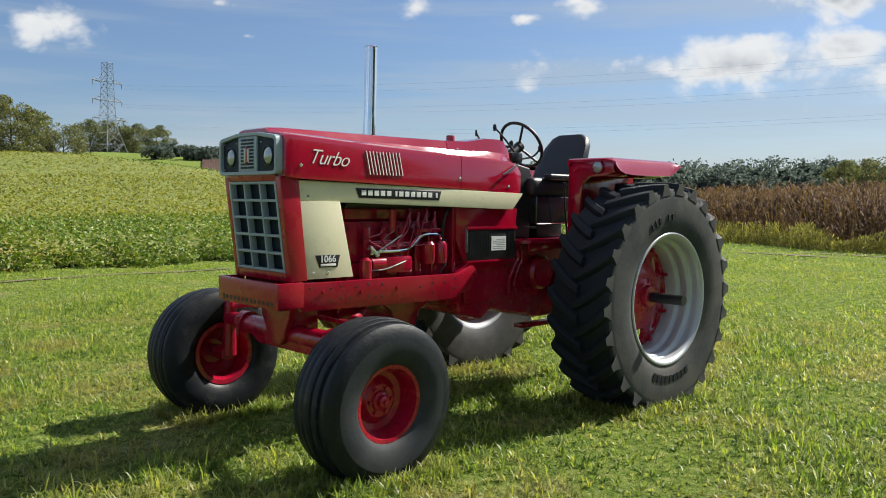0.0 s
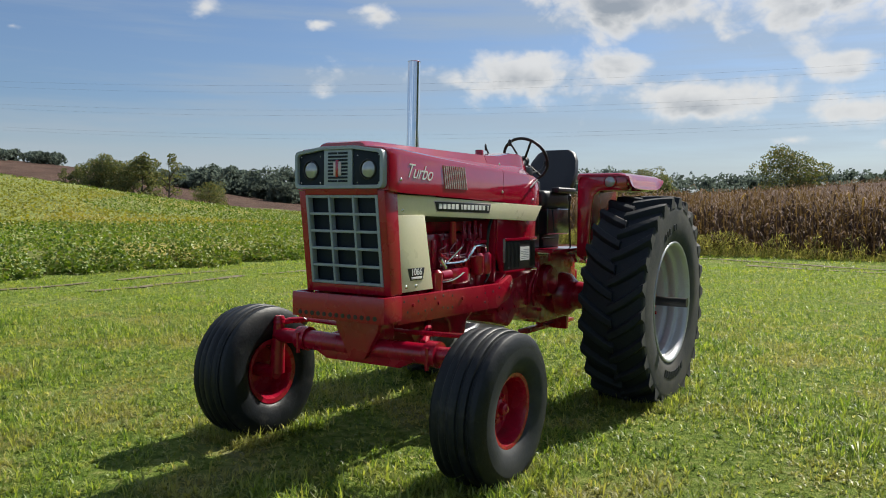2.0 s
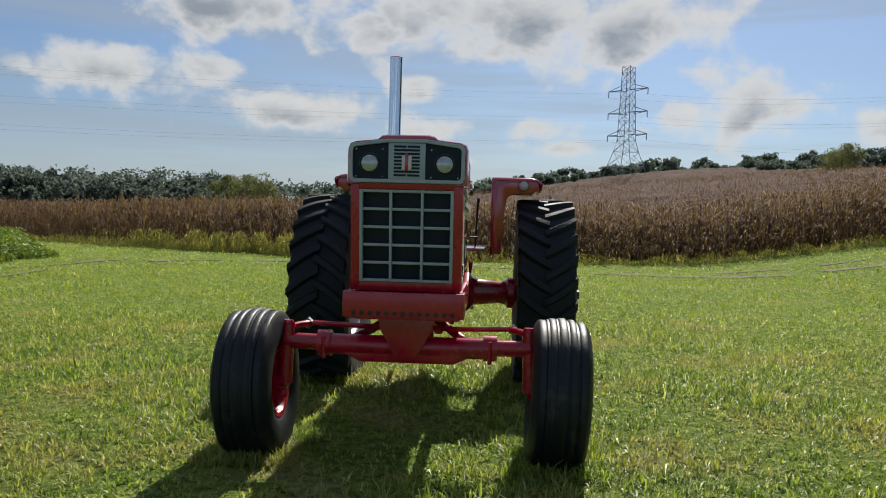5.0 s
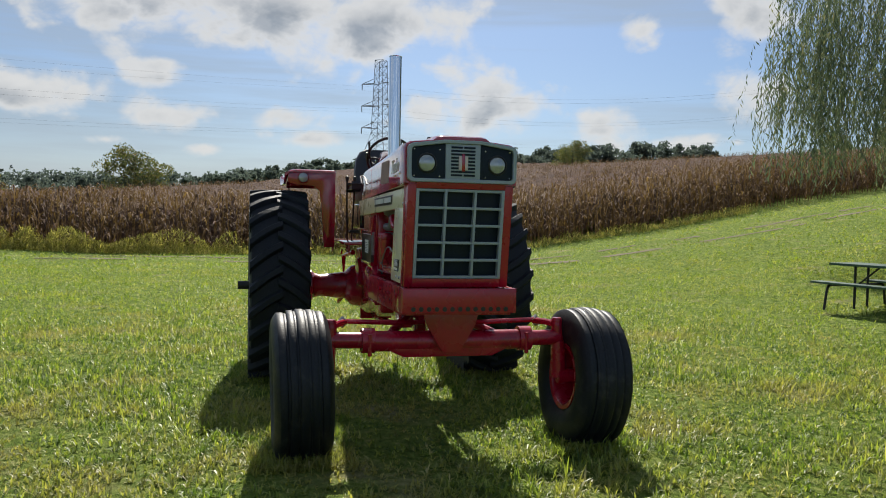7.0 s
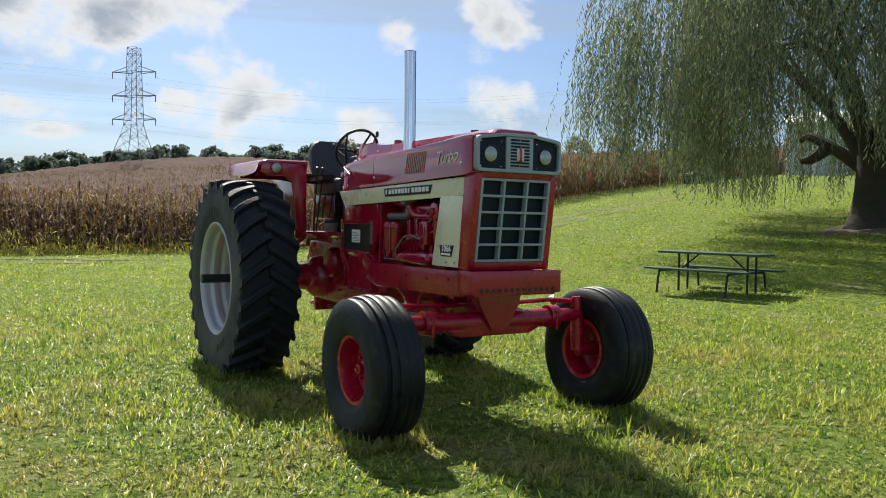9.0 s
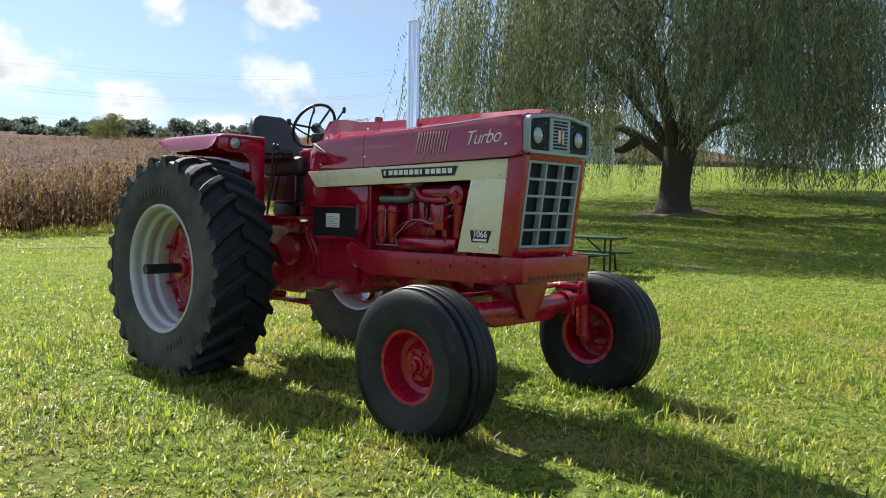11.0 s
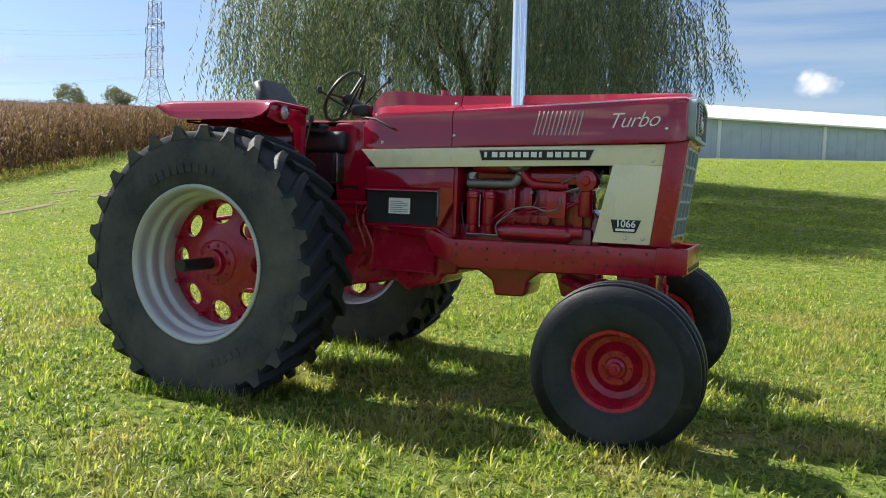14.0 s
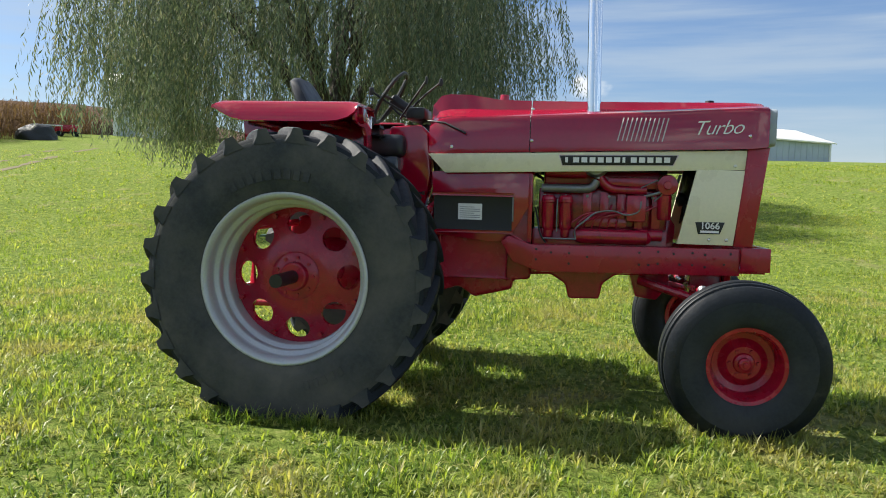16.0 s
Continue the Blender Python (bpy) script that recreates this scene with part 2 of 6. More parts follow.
SCUFFED = material("scuffed_front_tyre", (0.007, 0.010, 0.014), 0.48, vary=0.45, scale=11, fine=60, bump=0.009, dirt=(0.042, 0.042, 0.041), dirt_at=(0.54, 0.74), spec=0.32)
FRONT_SIDE = material("dusty_front_sidewall", (0.020, 0.025, 0.031), 0.7, vary=0.35, scale=6, fine=60, bump=0.006, dirt=(0.050, 0.051, 0.051), dirt_at=(0.44, 0.84), spec=0.35)
SIDEWALL = material("dusty_tyre_sidewall", (0.028, 0.034, 0.041), 0.75, vary=0.35, scale=4, fine=60, bump=0.008, dirt=(0.125, 0.115, 0.102), dirt_at=(0.36, 0.80), spec=0.4)
SILVER = material("silver_rim_paint", (0.46, 0.48, 0.51), 0.40, metal=0.3, vary=0.10, scale=6, fine=90, dirt=(0.30, 0.28, 0.25), dirt_at=(0.6, 0.9))
CHROME = material("chrome", (0.80, 0.82, 0.85), 0.10, metal=1.0, vary=0.04, scale=5, fine=60)
STEEL = material("dull_grey_steel", (0.23, 0.24, 0.25), 0.45, metal=0.7, vary=0.25, scale=12, fine=120)
BRIGHT = material("bright_screw_steel", (0.70, 0.70, 0.70), 0.25, metal=0.9, vary=0.1)
PAPER = material("white_paper_label", (0.74, 0.75, 0.74), 0.6, vary=0.06)
INK = material("grey_print", (0.25, 0.26, 0.28), 0.7)
LETTER = material("white_lettering", (0.80, 0.80, 0.78), 0.4, vary=0.03)
LENS = material("lamp_glass", (0.34, 0.37, 0.39), 0.08, vary=0.15, scale=30, fine=140, coat=1.0, metal=0.35)

# ---- mesh helpers ----


def mesh_of(bm, name):
    me = bpy.data.meshes.new(name)
    bm.normal_update()
    bm.to_mesh(me)
    bm.free()
    return me


def smooth(me, angle=35):
    me.polygons.foreach_set("use_smooth", [True] * len(me.polygons))
    me.set_sharp_from_angle(angle=radians(angle))


def part(name, bm, mat, parent=None, label="", at=None, soft=True):
    """Links a bmesh as one mesh object, under a thing or a part."""
    me = bm if isinstance(bm, bpy.types.Mesh) else mesh_of(bm, name)
    for mm in (mat if isinstance(mat, (list, tuple)) else [mat]):
        me.materials.append(mm)
    if soft:
        smooth(me)
    ob = new(name, me)
    if parent is not None:
        ob.parent = parent
    if at is not None:
        ob.matrix_basis = at
    if label:
        ob["label"] = label
    return ob


def thing(name, label, category, group="", kind="", at=None):
    ob = new(name)
    ob.empty_display_size = 0.2
    if at is not None:
        ob.matrix_basis = at
    return tagged(ob, label, category, group, kind)


def bevel(bm, w, seg=2, angle=30):
    if w > 0:
        ed = [e for e in bm.edges if len(e.link_faces) == 2 and e.calc_face_angle(0) > radians(angle)]
        bmesh.ops.bevel(bm, geom=ed, offset=w, segments=seg, affect="EDGES", profile=0.6, clamp_overlap=True)
    return bm


def box(x0, x1, y0, y1, z0, z1, w=0.006, seg=2, bm=None):
    b = bmesh.new()
    bmesh.ops.create_cube(b, size=1)
    for v in b.verts:
        v.co = Vector((x0 if v.co.x < 0 else x1, y0 if v.co.y < 0 else y1, z0 if v.co.z < 0 else z1))
    bevel(b, w, seg)
    return join(bm, b)


def join(a, b):
    if a is None:
        return b
    me = bpy.data.meshes.new("tmp")
    b.to_mesh(me)
    b.free()
    a.from_mesh(me)
    bpy.data.meshes.remove(me)
    return a


def prism(poly, axis, lo, hi, w=0.005, seg=2, bm=None):
    """A polygon drawn in the two other axes, drawn out along one axis."""
    b = bmesh.new()

    def co(p, h):
        return {"x": (h, p[0], p[1]), "y": (p[0], h, p[1]), "z": (p[0], p[1], h)}[axis]
    lov = [b.verts.new(co(p, lo)) for p in poly]
    hiv = [b.verts.new(co(p, hi)) for p in poly]
    b.faces.new(lov)
    b.faces.new(hiv)
    n = len(poly)
    for i in range(n):
        b.faces.new((lov[i], lov[(i + 1) % n], hiv[(i + 1) % n], hiv[i]))
    bmesh.ops.recalc_face_normals(b, faces=b.faces)
    bevel(b, w, seg)
    return join(bm, b)


def tube(points, r, n=10, bm=None, caps=True, taper=None):
    """A round bar along a line of points."""
    b = bmesh.new()
    pts = [Vector(p) for p in points]
    rings = []
    up = Vector((0, 0, 1))
    for i, p in enumerate(pts):
        d = (pts[min(i + 1, len(pts) - 1)] - pts[max(i - 1, 0)]).normalized()
        u = up if abs(d.dot(up)) < 0.95 else Vector((1, 0, 0))
        s = d.cross(u).normalized()
        t = s.cross(d).normalized()
        rr = r if taper is None else taper[i]
        rings.append([b.verts.new(p + s * rr * math.cos(k * math.tau / n) + t * rr * math.sin(k * math.tau / n)) for k in range(n)])
    for a, c in zip(rings, rings[1:]):
        for k in range(n):
            b.faces.new((a[k], a[(k + 1) % n], c[(k + 1) % n], c[k]))
    if caps:
        b.faces.new(rings[0])
        b.faces.new(rings[-1])
    bmesh.ops.recalc_face_normals(b, faces=b.faces)
    return join(bm, b)


def curve_pts(points, n=6):
    """Points of a smooth line through the given ones."""
    p = [Vector(q) for q in points]
    p = [p[0] * 2 - p[1]] + p + [p[-1] * 2 - p[-2]]
    out = []
    for i in range(1, len(p) - 2):
        for k in range(n):
            t = k / n
            a, b_, c, d = p[i - 1:i + 3]
            out.append(0.5 * ((2 * b_) + (c - a) * t + (2 * a - 5 * b_ + 4 * c - d) * t * t + (3 * b_ - a - 3 * c + d) * t ** 3))
    out.append(p[-2])
    return out


def lathe(profile, n=64, axis="y", closed=False, bm=None, center=(0, 0, 0)):
    """Turns (radius, height) pairs about an axis."""
    b = bmesh.new()
    rings = []
    for r, h in profile:
        ring = []
        for k in range(n):
            a = k * math.tau / n
            c, s = r * math.cos(a), r * math.sin(a)
            q = {"y": (c, h, s), "z": (c, s, h), "x": (h, c, s)}[axis]
            ring.append(b.verts.new(Vector(q) + Vector(center)))
        rings.append(ring)
    pairs = list(zip(rings, rings[1:]))
    if closed:
        pairs.append((rings[-1], rings[0]))
    for a, c in pairs:
        for k in range(n):
            b.faces.new((a[k], a[(k + 1) % n], c[(k + 1) % n], c[k]))
    if not closed:
        for ring, (r, h) in ((rings[0], profile[0]), (rings[-1], profile[-1])):
            if r < 0.3 * max(q[0] for q in profile) + 1e-6:
                b.faces.new(ring)
    bmesh.ops.recalc_face_normals(b, faces=b.faces)
    return join(bm, b)


def loft(sections, bm=None, cap=True):
    """Skins a row of equal-length sections (open lines, closed as loops)."""
    b = bmesh.new()
    rings = [[b.verts.new(p) for p in s] for s in sections]
    n = len(rings[0])
    for a, c in zip(rings, rings[1:]):
        for k in range(n):
            b.faces.new((a[k], a[(k + 1) % n], c[(k + 1) % n], c[k]))
    if cap:
        b.faces.new(rings[0])
        b.faces.new(rings[-1])
    bmesh.ops.recalc_face_normals(b, faces=b.faces)
    return join(bm, b)


def text_mesh(txt, size, shear=0.0, depth=0.002, bold=0.0, space=1.0):
    cu = bpy.data.curves.new("lettering", "FONT")
    cu.body, cu.size, cu.shear, cu.extrude, cu.offset, cu.space_character = txt, size, shear, depth, bold, space
    cu.align_x, cu.align_y = "CENTER", "CENTER"
    cu.resolution_u = 3
    ob = new("lettering", cu)
    me = bpy.data.meshes.new_from_object(ob.evaluated_get(bpy.context.evaluated_depsgraph_get()))
    bpy.data.objects.remove(ob)
    bpy.data.curves.remove(cu)
    me.materials.clear()
    return me


def raw_mesh(name, verts, faces, size):
    """A mesh from numpy arrays, all faces of one size."""
    me = bpy.data.meshes.new(name)
    nv, nf = len(verts), len(faces)
    me.vertices.add(nv)
    me.vertices.foreach_set("co", np.ascontiguousarray(verts, dtype=np.float32).ravel())
    me.loops.add(nf * size)
    me.loops.foreach_set("vertex_index", np.ascontiguousarray(faces, dtype=np.int32).ravel())
    me.polygons.add(nf)
    me.polygons.foreach_set("loop_start", np.arange(0, nf * size, size, dtype=np.int32))
    me.update(calc_edges=True)
    return me


# ---- lie of the land ----
LAWN_Y = (-400, 5, 7, 9, 11, 15.4, 18, 22.8, 31, 50, 77, 100, 160, 400)
LAWN_H = (0, 0, .02, .08, .36, 0.94, 1.24, 2.0, 2.95, 4.3, 5.8, 6.4, 7.4, 9)


def sstep(v):
    v = np.clip(v, 0, 1)
    return v * v * (3 - 2 * v)


def height(x, y):
    x, y = np.asarray(x, float), np.asarray(y, float)
    lawn = np.zeros_like(y)
    for d in (-1.6, -0.8, 0, 0.8, 1.6):
        lawn = lawn + np.interp(y + d, LAWN_Y, LAWN_H) / 5
    hill = np.maximum(4.8 + 0.09 * y, -0.9)
    hill = np.minimum(hill, 22)
    u = sstep((-x - 24) / 115)
    h = lawn * (1 - u) + hill * u
    soy = 5.5 * np.exp(-((x + 20) / 30.0) ** 2) * sstep((-y - 16) / 72)
    dip = -1.0 * np.exp(-((x + 48) / 22.0) ** 2 - ((y + 36) / 16.0) ** 2)
    far = 8 * np.exp(-((x + 110) / 60.0) ** 2 - ((y + 190) / 60.0) ** 2) + 18 * np.exp(-((x + 110) / 90.0) ** 2 - ((y + 300) / 90.0) ** 2) + 9 * np.exp(-((x + 275) / 70.0) ** 2 - ((y - 60) / 80.0) ** 2)
    rise = 1.0 * np.exp(-((x + 40) / 20.0) ** 2 - ((y - 58) / 22.0) ** 2)
    r = np.hypot(x, y)
    h = h + soy + dip + far + rise
    return h * (1 - 0.6 * sstep((r - 450) / 900)) + 0.02 * np.sin(x * 1.1 + y * 0.4) * sstep((r - 6) / 10)


def build_ground():
    radii = np.concatenate([np.linspace(0.0, 40, 100), 40 * (4000 / 40) ** np.linspace(0.012, 1, 110)])
    na = 220
    ang = np.linspace(0, math.tau, na, endpoint=False)
    R, A = np.meshgrid(radii[1:], ang, indexing="ij")
    X, Y = R * np.cos(A), R * np.sin(A)
    Z = height(X, Y)
    verts = np.concatenate([[[0, 0, 0]], np.stack([X, Y, Z], -1).reshape(-1, 3)])
    nr = len(radii) - 1
    i = (np.arange(nr - 1)[:, None] * na + np.arange(na)[None, :]) + 1
    j = (np.arange(nr - 1)[:, None] * na + (np.arange(na)[None, :] + 1) % na) + 1
    quads = np.stack([i, i + na, j + na, j], -1).reshape(-1, 4)
    centre = np.stack([np.zeros(na, int), np.arange(na) + 1, (np.arange(na) + 1) % na + 1, (np.arange(na) + 1) % na + 1], -1)
    me = raw_mesh("ground", verts, quads, 4)
    bm = bmesh.new()
    bm.from_mesh(me)
    bm.verts.ensure_lookup_table()
    for _, a, b_, _ in centre:
        bm.faces.new((bm.verts[0], bm.verts[a], bm.verts[b_]))
    return mesh_of(bm, "ground")


def ground_material():
    m = bpy.data.materials.new("mown_lawn")
    m.use_nodes = True
    nt = m.node_tree
    N, L = nt.nodes, nt.links
    b = N["Principled BSDF"]
    tc = N.new("ShaderNodeTexCoord")

    def noise_at(scale, detail=5, rough=0.55):
        n = N.new("ShaderNodeTexNoise")
        n.inputs["Scale"].default_value, n.inputs["Detail"].default_value, n.inputs["Roughness"].default_value = scale, detail, rough
        L.new(tc.outputs["Object"], n.inputs["Vector"])
        return n.outputs[0]

    def ramp(v, stops):
        r = N.new("ShaderNodeValToRGB")
        while len(r.color_ramp.elements) < len(stops):
            r.color_ramp.elements.new(0.5)
        for e, (p, c) in zip(r.color_ramp.elements, stops):
            e.position, e.color = p, (*c, 1)
        L.new(v, r.inputs[0])
        return r.outputs[0]

    def mix(f, a, c):
        n = N.new("ShaderNodeMix")
        n.data_type = "RGBA"
        for k, v in ((0, f), (6, a), (7, c)):
            if isinstance(v, tuple):
                n.inputs[k].default_value = (*v, 1)
            else:
                L.new(v, n.inputs[k])
        return n.outputs[2]
    green = ramp(noise_at(9, 8, 0.7), [(0.34, (0.060, 0.095, 0.020)), (0.46, (0.135, 0.195, 0.038)), (0.57, (0.210, 0.265, 0.062)), (0.70, (0.35, 0.355, 0.13))])
    straw = ramp(noise_at(14, 6), [(0.35, (0.19, 0.175, 0.075)), (0.65, (0.40, 0.34, 0.20))])
    patch = N.new("ShaderNodeMapRange")
    L.new(noise_at(0.9, 6, 0.6), patch.inputs["Value"])
    patch.inputs["From Min"].default_value, patch.inputs["From Max"].default_value = 0.56, 0.72
    patch.inputs["To Max"].default_value = 0.75
    L.new(mix(patch.outputs[0], green, straw), b.inputs["Base Color"])
    b.inputs["Roughness"].default_value = 0.9
    b.inputs["Specular IOR Level"].default_value = 0.03
    bp = N.new("ShaderNodeBump")
    bp.inputs["Strength"].default_value, bp.inputs["Distance"].default_value = 1.0, 0.06
    L.new(noise_at(22, 6, 0.7), bp.inputs["Height"])
    L.new(bp.outputs[0], b.inputs["Normal"])
    return m


ground = part("ground", build_ground(), ground_material(), label="sunlit green lawn with yellowed dry patches")
tagged(ground, category="lawn", kind="structure")

# ---- the tractor ----
TR = thing("tractor", "restored red farm tractor with cream stripes, standing on mown grass", "tractor")


def hood_section(x, half, side, low, crown):
    """Half-rounded bonnet section: side wall, shoulder, raised middle."""
    s = [(half, low), (half, side - 0.045), (half - 0.012, side - 0.014), (half - 0.045, side), (0.185, side + 0.35 * (crown - side)), (0.16, crown - 0.006), (0.13, crown)]
    pts = [(y, z) for y, z in s] + [(-y, z) for y, z in reversed(s)]
    return [(x, y, z) for y, z in pts]


hood_rows = [(2.858, .362, 1.984, 1.728, 2.022), (2.84, .368, 1.988, 1.722, 2.030), (2.74, .370, 1.988, 1.712, 2.036), (2.2, .352, 1.962, 1.697, 2.036), (1.75, .340, 1.945, 1.684, 2.036), (1.336, .330, 1.930, 1.672, 2.038)]
part("hood", loft([hood_section(*r) for r in hood_rows]), RED, TR, "glossy red bonnet")
cowl_rows = [(1.33, .330, 1.930, 1.672, 2.038), (1.1, .326, 1.923, 1.664, 2.046), (0.90, .322, 1.915, 1.657, 2.078), (0.76, .318, 1.905, 1.652, 2.080), (0.70, .312, 1.892, 1.652, 2.070), (0.64, .30, 1.85, 1.66, 2.0)]
part("rear_hood", loft([hood_section(*r) for r in cowl_rows]), RED, TR, "glossy red fuel tank cover")
for sx in (-1, 1):
    part("cream_stripe", prism([(2.735, 1.705), (2.735, 1.578), (0.76, 1.522), (0.64, 1.648)], "y", sx * 0.300, sx * 0.330, 0.004), CREAM, TR, "cream painted side stripe")
    part("side_panel", prism([(2.425, 1.574), (2.728, 1.574), (2.672, 1.086), (2.318, 1.086)], "y", sx * 0.305, sx * 0.338, 0.004), CREAM, TR, "cream painted side panel")
    part("grille_side", prism([(2.738, 1.718), (2.872, 1.722), (2.790, 1.078), (2.676, 1.078)], "y", sx * 0.296, sx * 0.342, 0.006), RED_FRAME, TR)
# red front surround
gf = prism([(2.872, 1.724), (2.845, 1.724), (2.765, 1.075), (2.792, 1.075)], "y", -0.34, -0.288, 0.004)
gf = prism([(2.872, 1.724), (2.845, 1.724), (2.765, 1.075), (2.792, 1.075)], "y", 0.288, 0.34, 0.004, bm=gf)
gf = prism([(2.872, 1.735), (2.80, 1.735), (2.80, 1.697), (2.866, 1.697)], "y", -0.288, 0.288, 0.003, bm=gf)
gf = prism([(2.799, 1.128), (2.75, 1.128), (2.75, 1.075), (2.792, 1.075)], "y", -0.288, 0.288, 0.003, bm=gf)
part("grille_surround", gf, RED_FRAME, TR)


def gx(z, off=0.0):
    return 2.800 + (z - 1.128) * (2.868 - 2.800) / (1.697 - 1.128) + off


def slat(z0, z1, y0, y1, depth, mat_off=0.004):
    return prism([(gx(z0, mat_off), z0), (gx(z1, mat_off), z1), (gx(z1, mat_off - depth), z1), (gx(z0, mat_off - depth), z0)], "y", y0, y1, 0.003)


grille = part("grille", slat(1.130, 1.695, -.288, .288, 0.010, -0.045), NAVY, TR, "dark grille screen behind a pale grid")
for y0, y1 in ((-.288, -.268), (-.104, -.088), (.088, .104), (.268, .288)):
    part("grille_bar", slat(1.130, 1.695, y0, y1, 0.045), TRIM, grille)
for k in range(6):
    zc = 1.139 + k * (1.686 - 1.139) / 5
    part("grille_bar", slat(zc - 0.0085, zc + 0.0085, -.268, .268, 0.040, 0.001), TRIM, grille)

# headlamp panel
hp = part("headlamp_panel", prism([(-.325, 1.748), (.325, 1.748), (.325, 1.955), (.12, 1.985), (-.12, 1.985), (-.325, 1.955)], "x", 2.86, 2.884, 0.003), NAVY, TR, "dark headlamp panel in a pale rounded frame")


def ring_frame(outer, inner, x0, x1):
    b = bmesh.new()
    rows = []
    for poly, x in ((outer, x0), (outer, x1), (inner, x1), (inner, x0)):
        rows.append([b.verts.new((x, y, z)) for y, z in poly])
    n = len(outer)
    for a, c in zip(rows, rows[1:] + rows[:1]):
        for k in range(n):
            b.faces.new((a[k], a[(k + 1) % n], c[(k + 1) % n], c[k]))
    bmesh.ops.recalc_face_normals(b, faces=b.faces)
    return bevel(b, 0.003, 1)


def rounded(y, z0, z1, zc, r):
    return [(-y + r, z0), (y - r, z0), (y - .3 * r, z0 + .3 * r), (y, z0 + r), (y, z1 - r), (y - .3 * r, z1 - .3 * r), (y - r, z1), (.12, zc), (-.12, zc), (-y + r, z1), (-y + .3 * r, z1 - .3 * r), (-y, z1 - r), (-y, z0 + r), (-y + .3 * r, z0 + .3 * r)]


part("frame", ring_frame(rounded(.350, 1.735, 1.972, 1.998, .03), rounded(.328, 1.757, 1.950, 1.976, .02), 2.855, 2.905), TRIM, hp, "pale grey frame")
cp = part("center_panel", box(2.875, 2.896, -.112, .112, 1.755, 1.975, 0.004), TRIM, hp)
for k in range(9):
    zc = 1.775 + k * 0.0215
    part("louvre_slot", box(2.893, 2.899, -.078, -.004 if k in (0, 8) else .078, zc, zc + 0.0125, 0.001), NAVY, hp)
    if k in (0, 8):
        part("louvre_slot", box(2.893, 2.899, .004, .078, zc, zc + 0.0125, 0.001), NAVY, hp)
part("emblem", box(2.897, 2.905, -.030, .030, 1.815, 1.900, 0.006), WHITE_TRIM, hp, "small pale emblem plate")
part("emblem", box(2.899, 2.908, -.010, .010, 1.805, 1.912, 0.003), RED, hp, "small red emblem bar")
for sy in (-1, 1):
    yc, zc = sy * 0.228, 1.852
    hl = part("headlamp", lathe([(.001, 2.893), (.035, 2.893), (.050, 2.886), (.052, 2.88)], 28, "x", center=(0, yc, zc)), LENS, hp, "round clear headlamp")
    part("lamp_ring", lathe([(.052, 2.884), (.056, 2.892), (.062, 2.890), (.064, 2.882)], 28, "x", closed=True, center=(0, yc, zc)), BLACK, hl)
    for dy, dz in ((-.085, .085), (.085, .085), (-.085, -.08), (.085, -.08)):
        part("screw", lathe([(.001, 2.889), (.004, 2.888), (.005, 2.883)], 8, "x", center=(0, yc + dy * .95, zc + dz)), BRIGHT, hp)

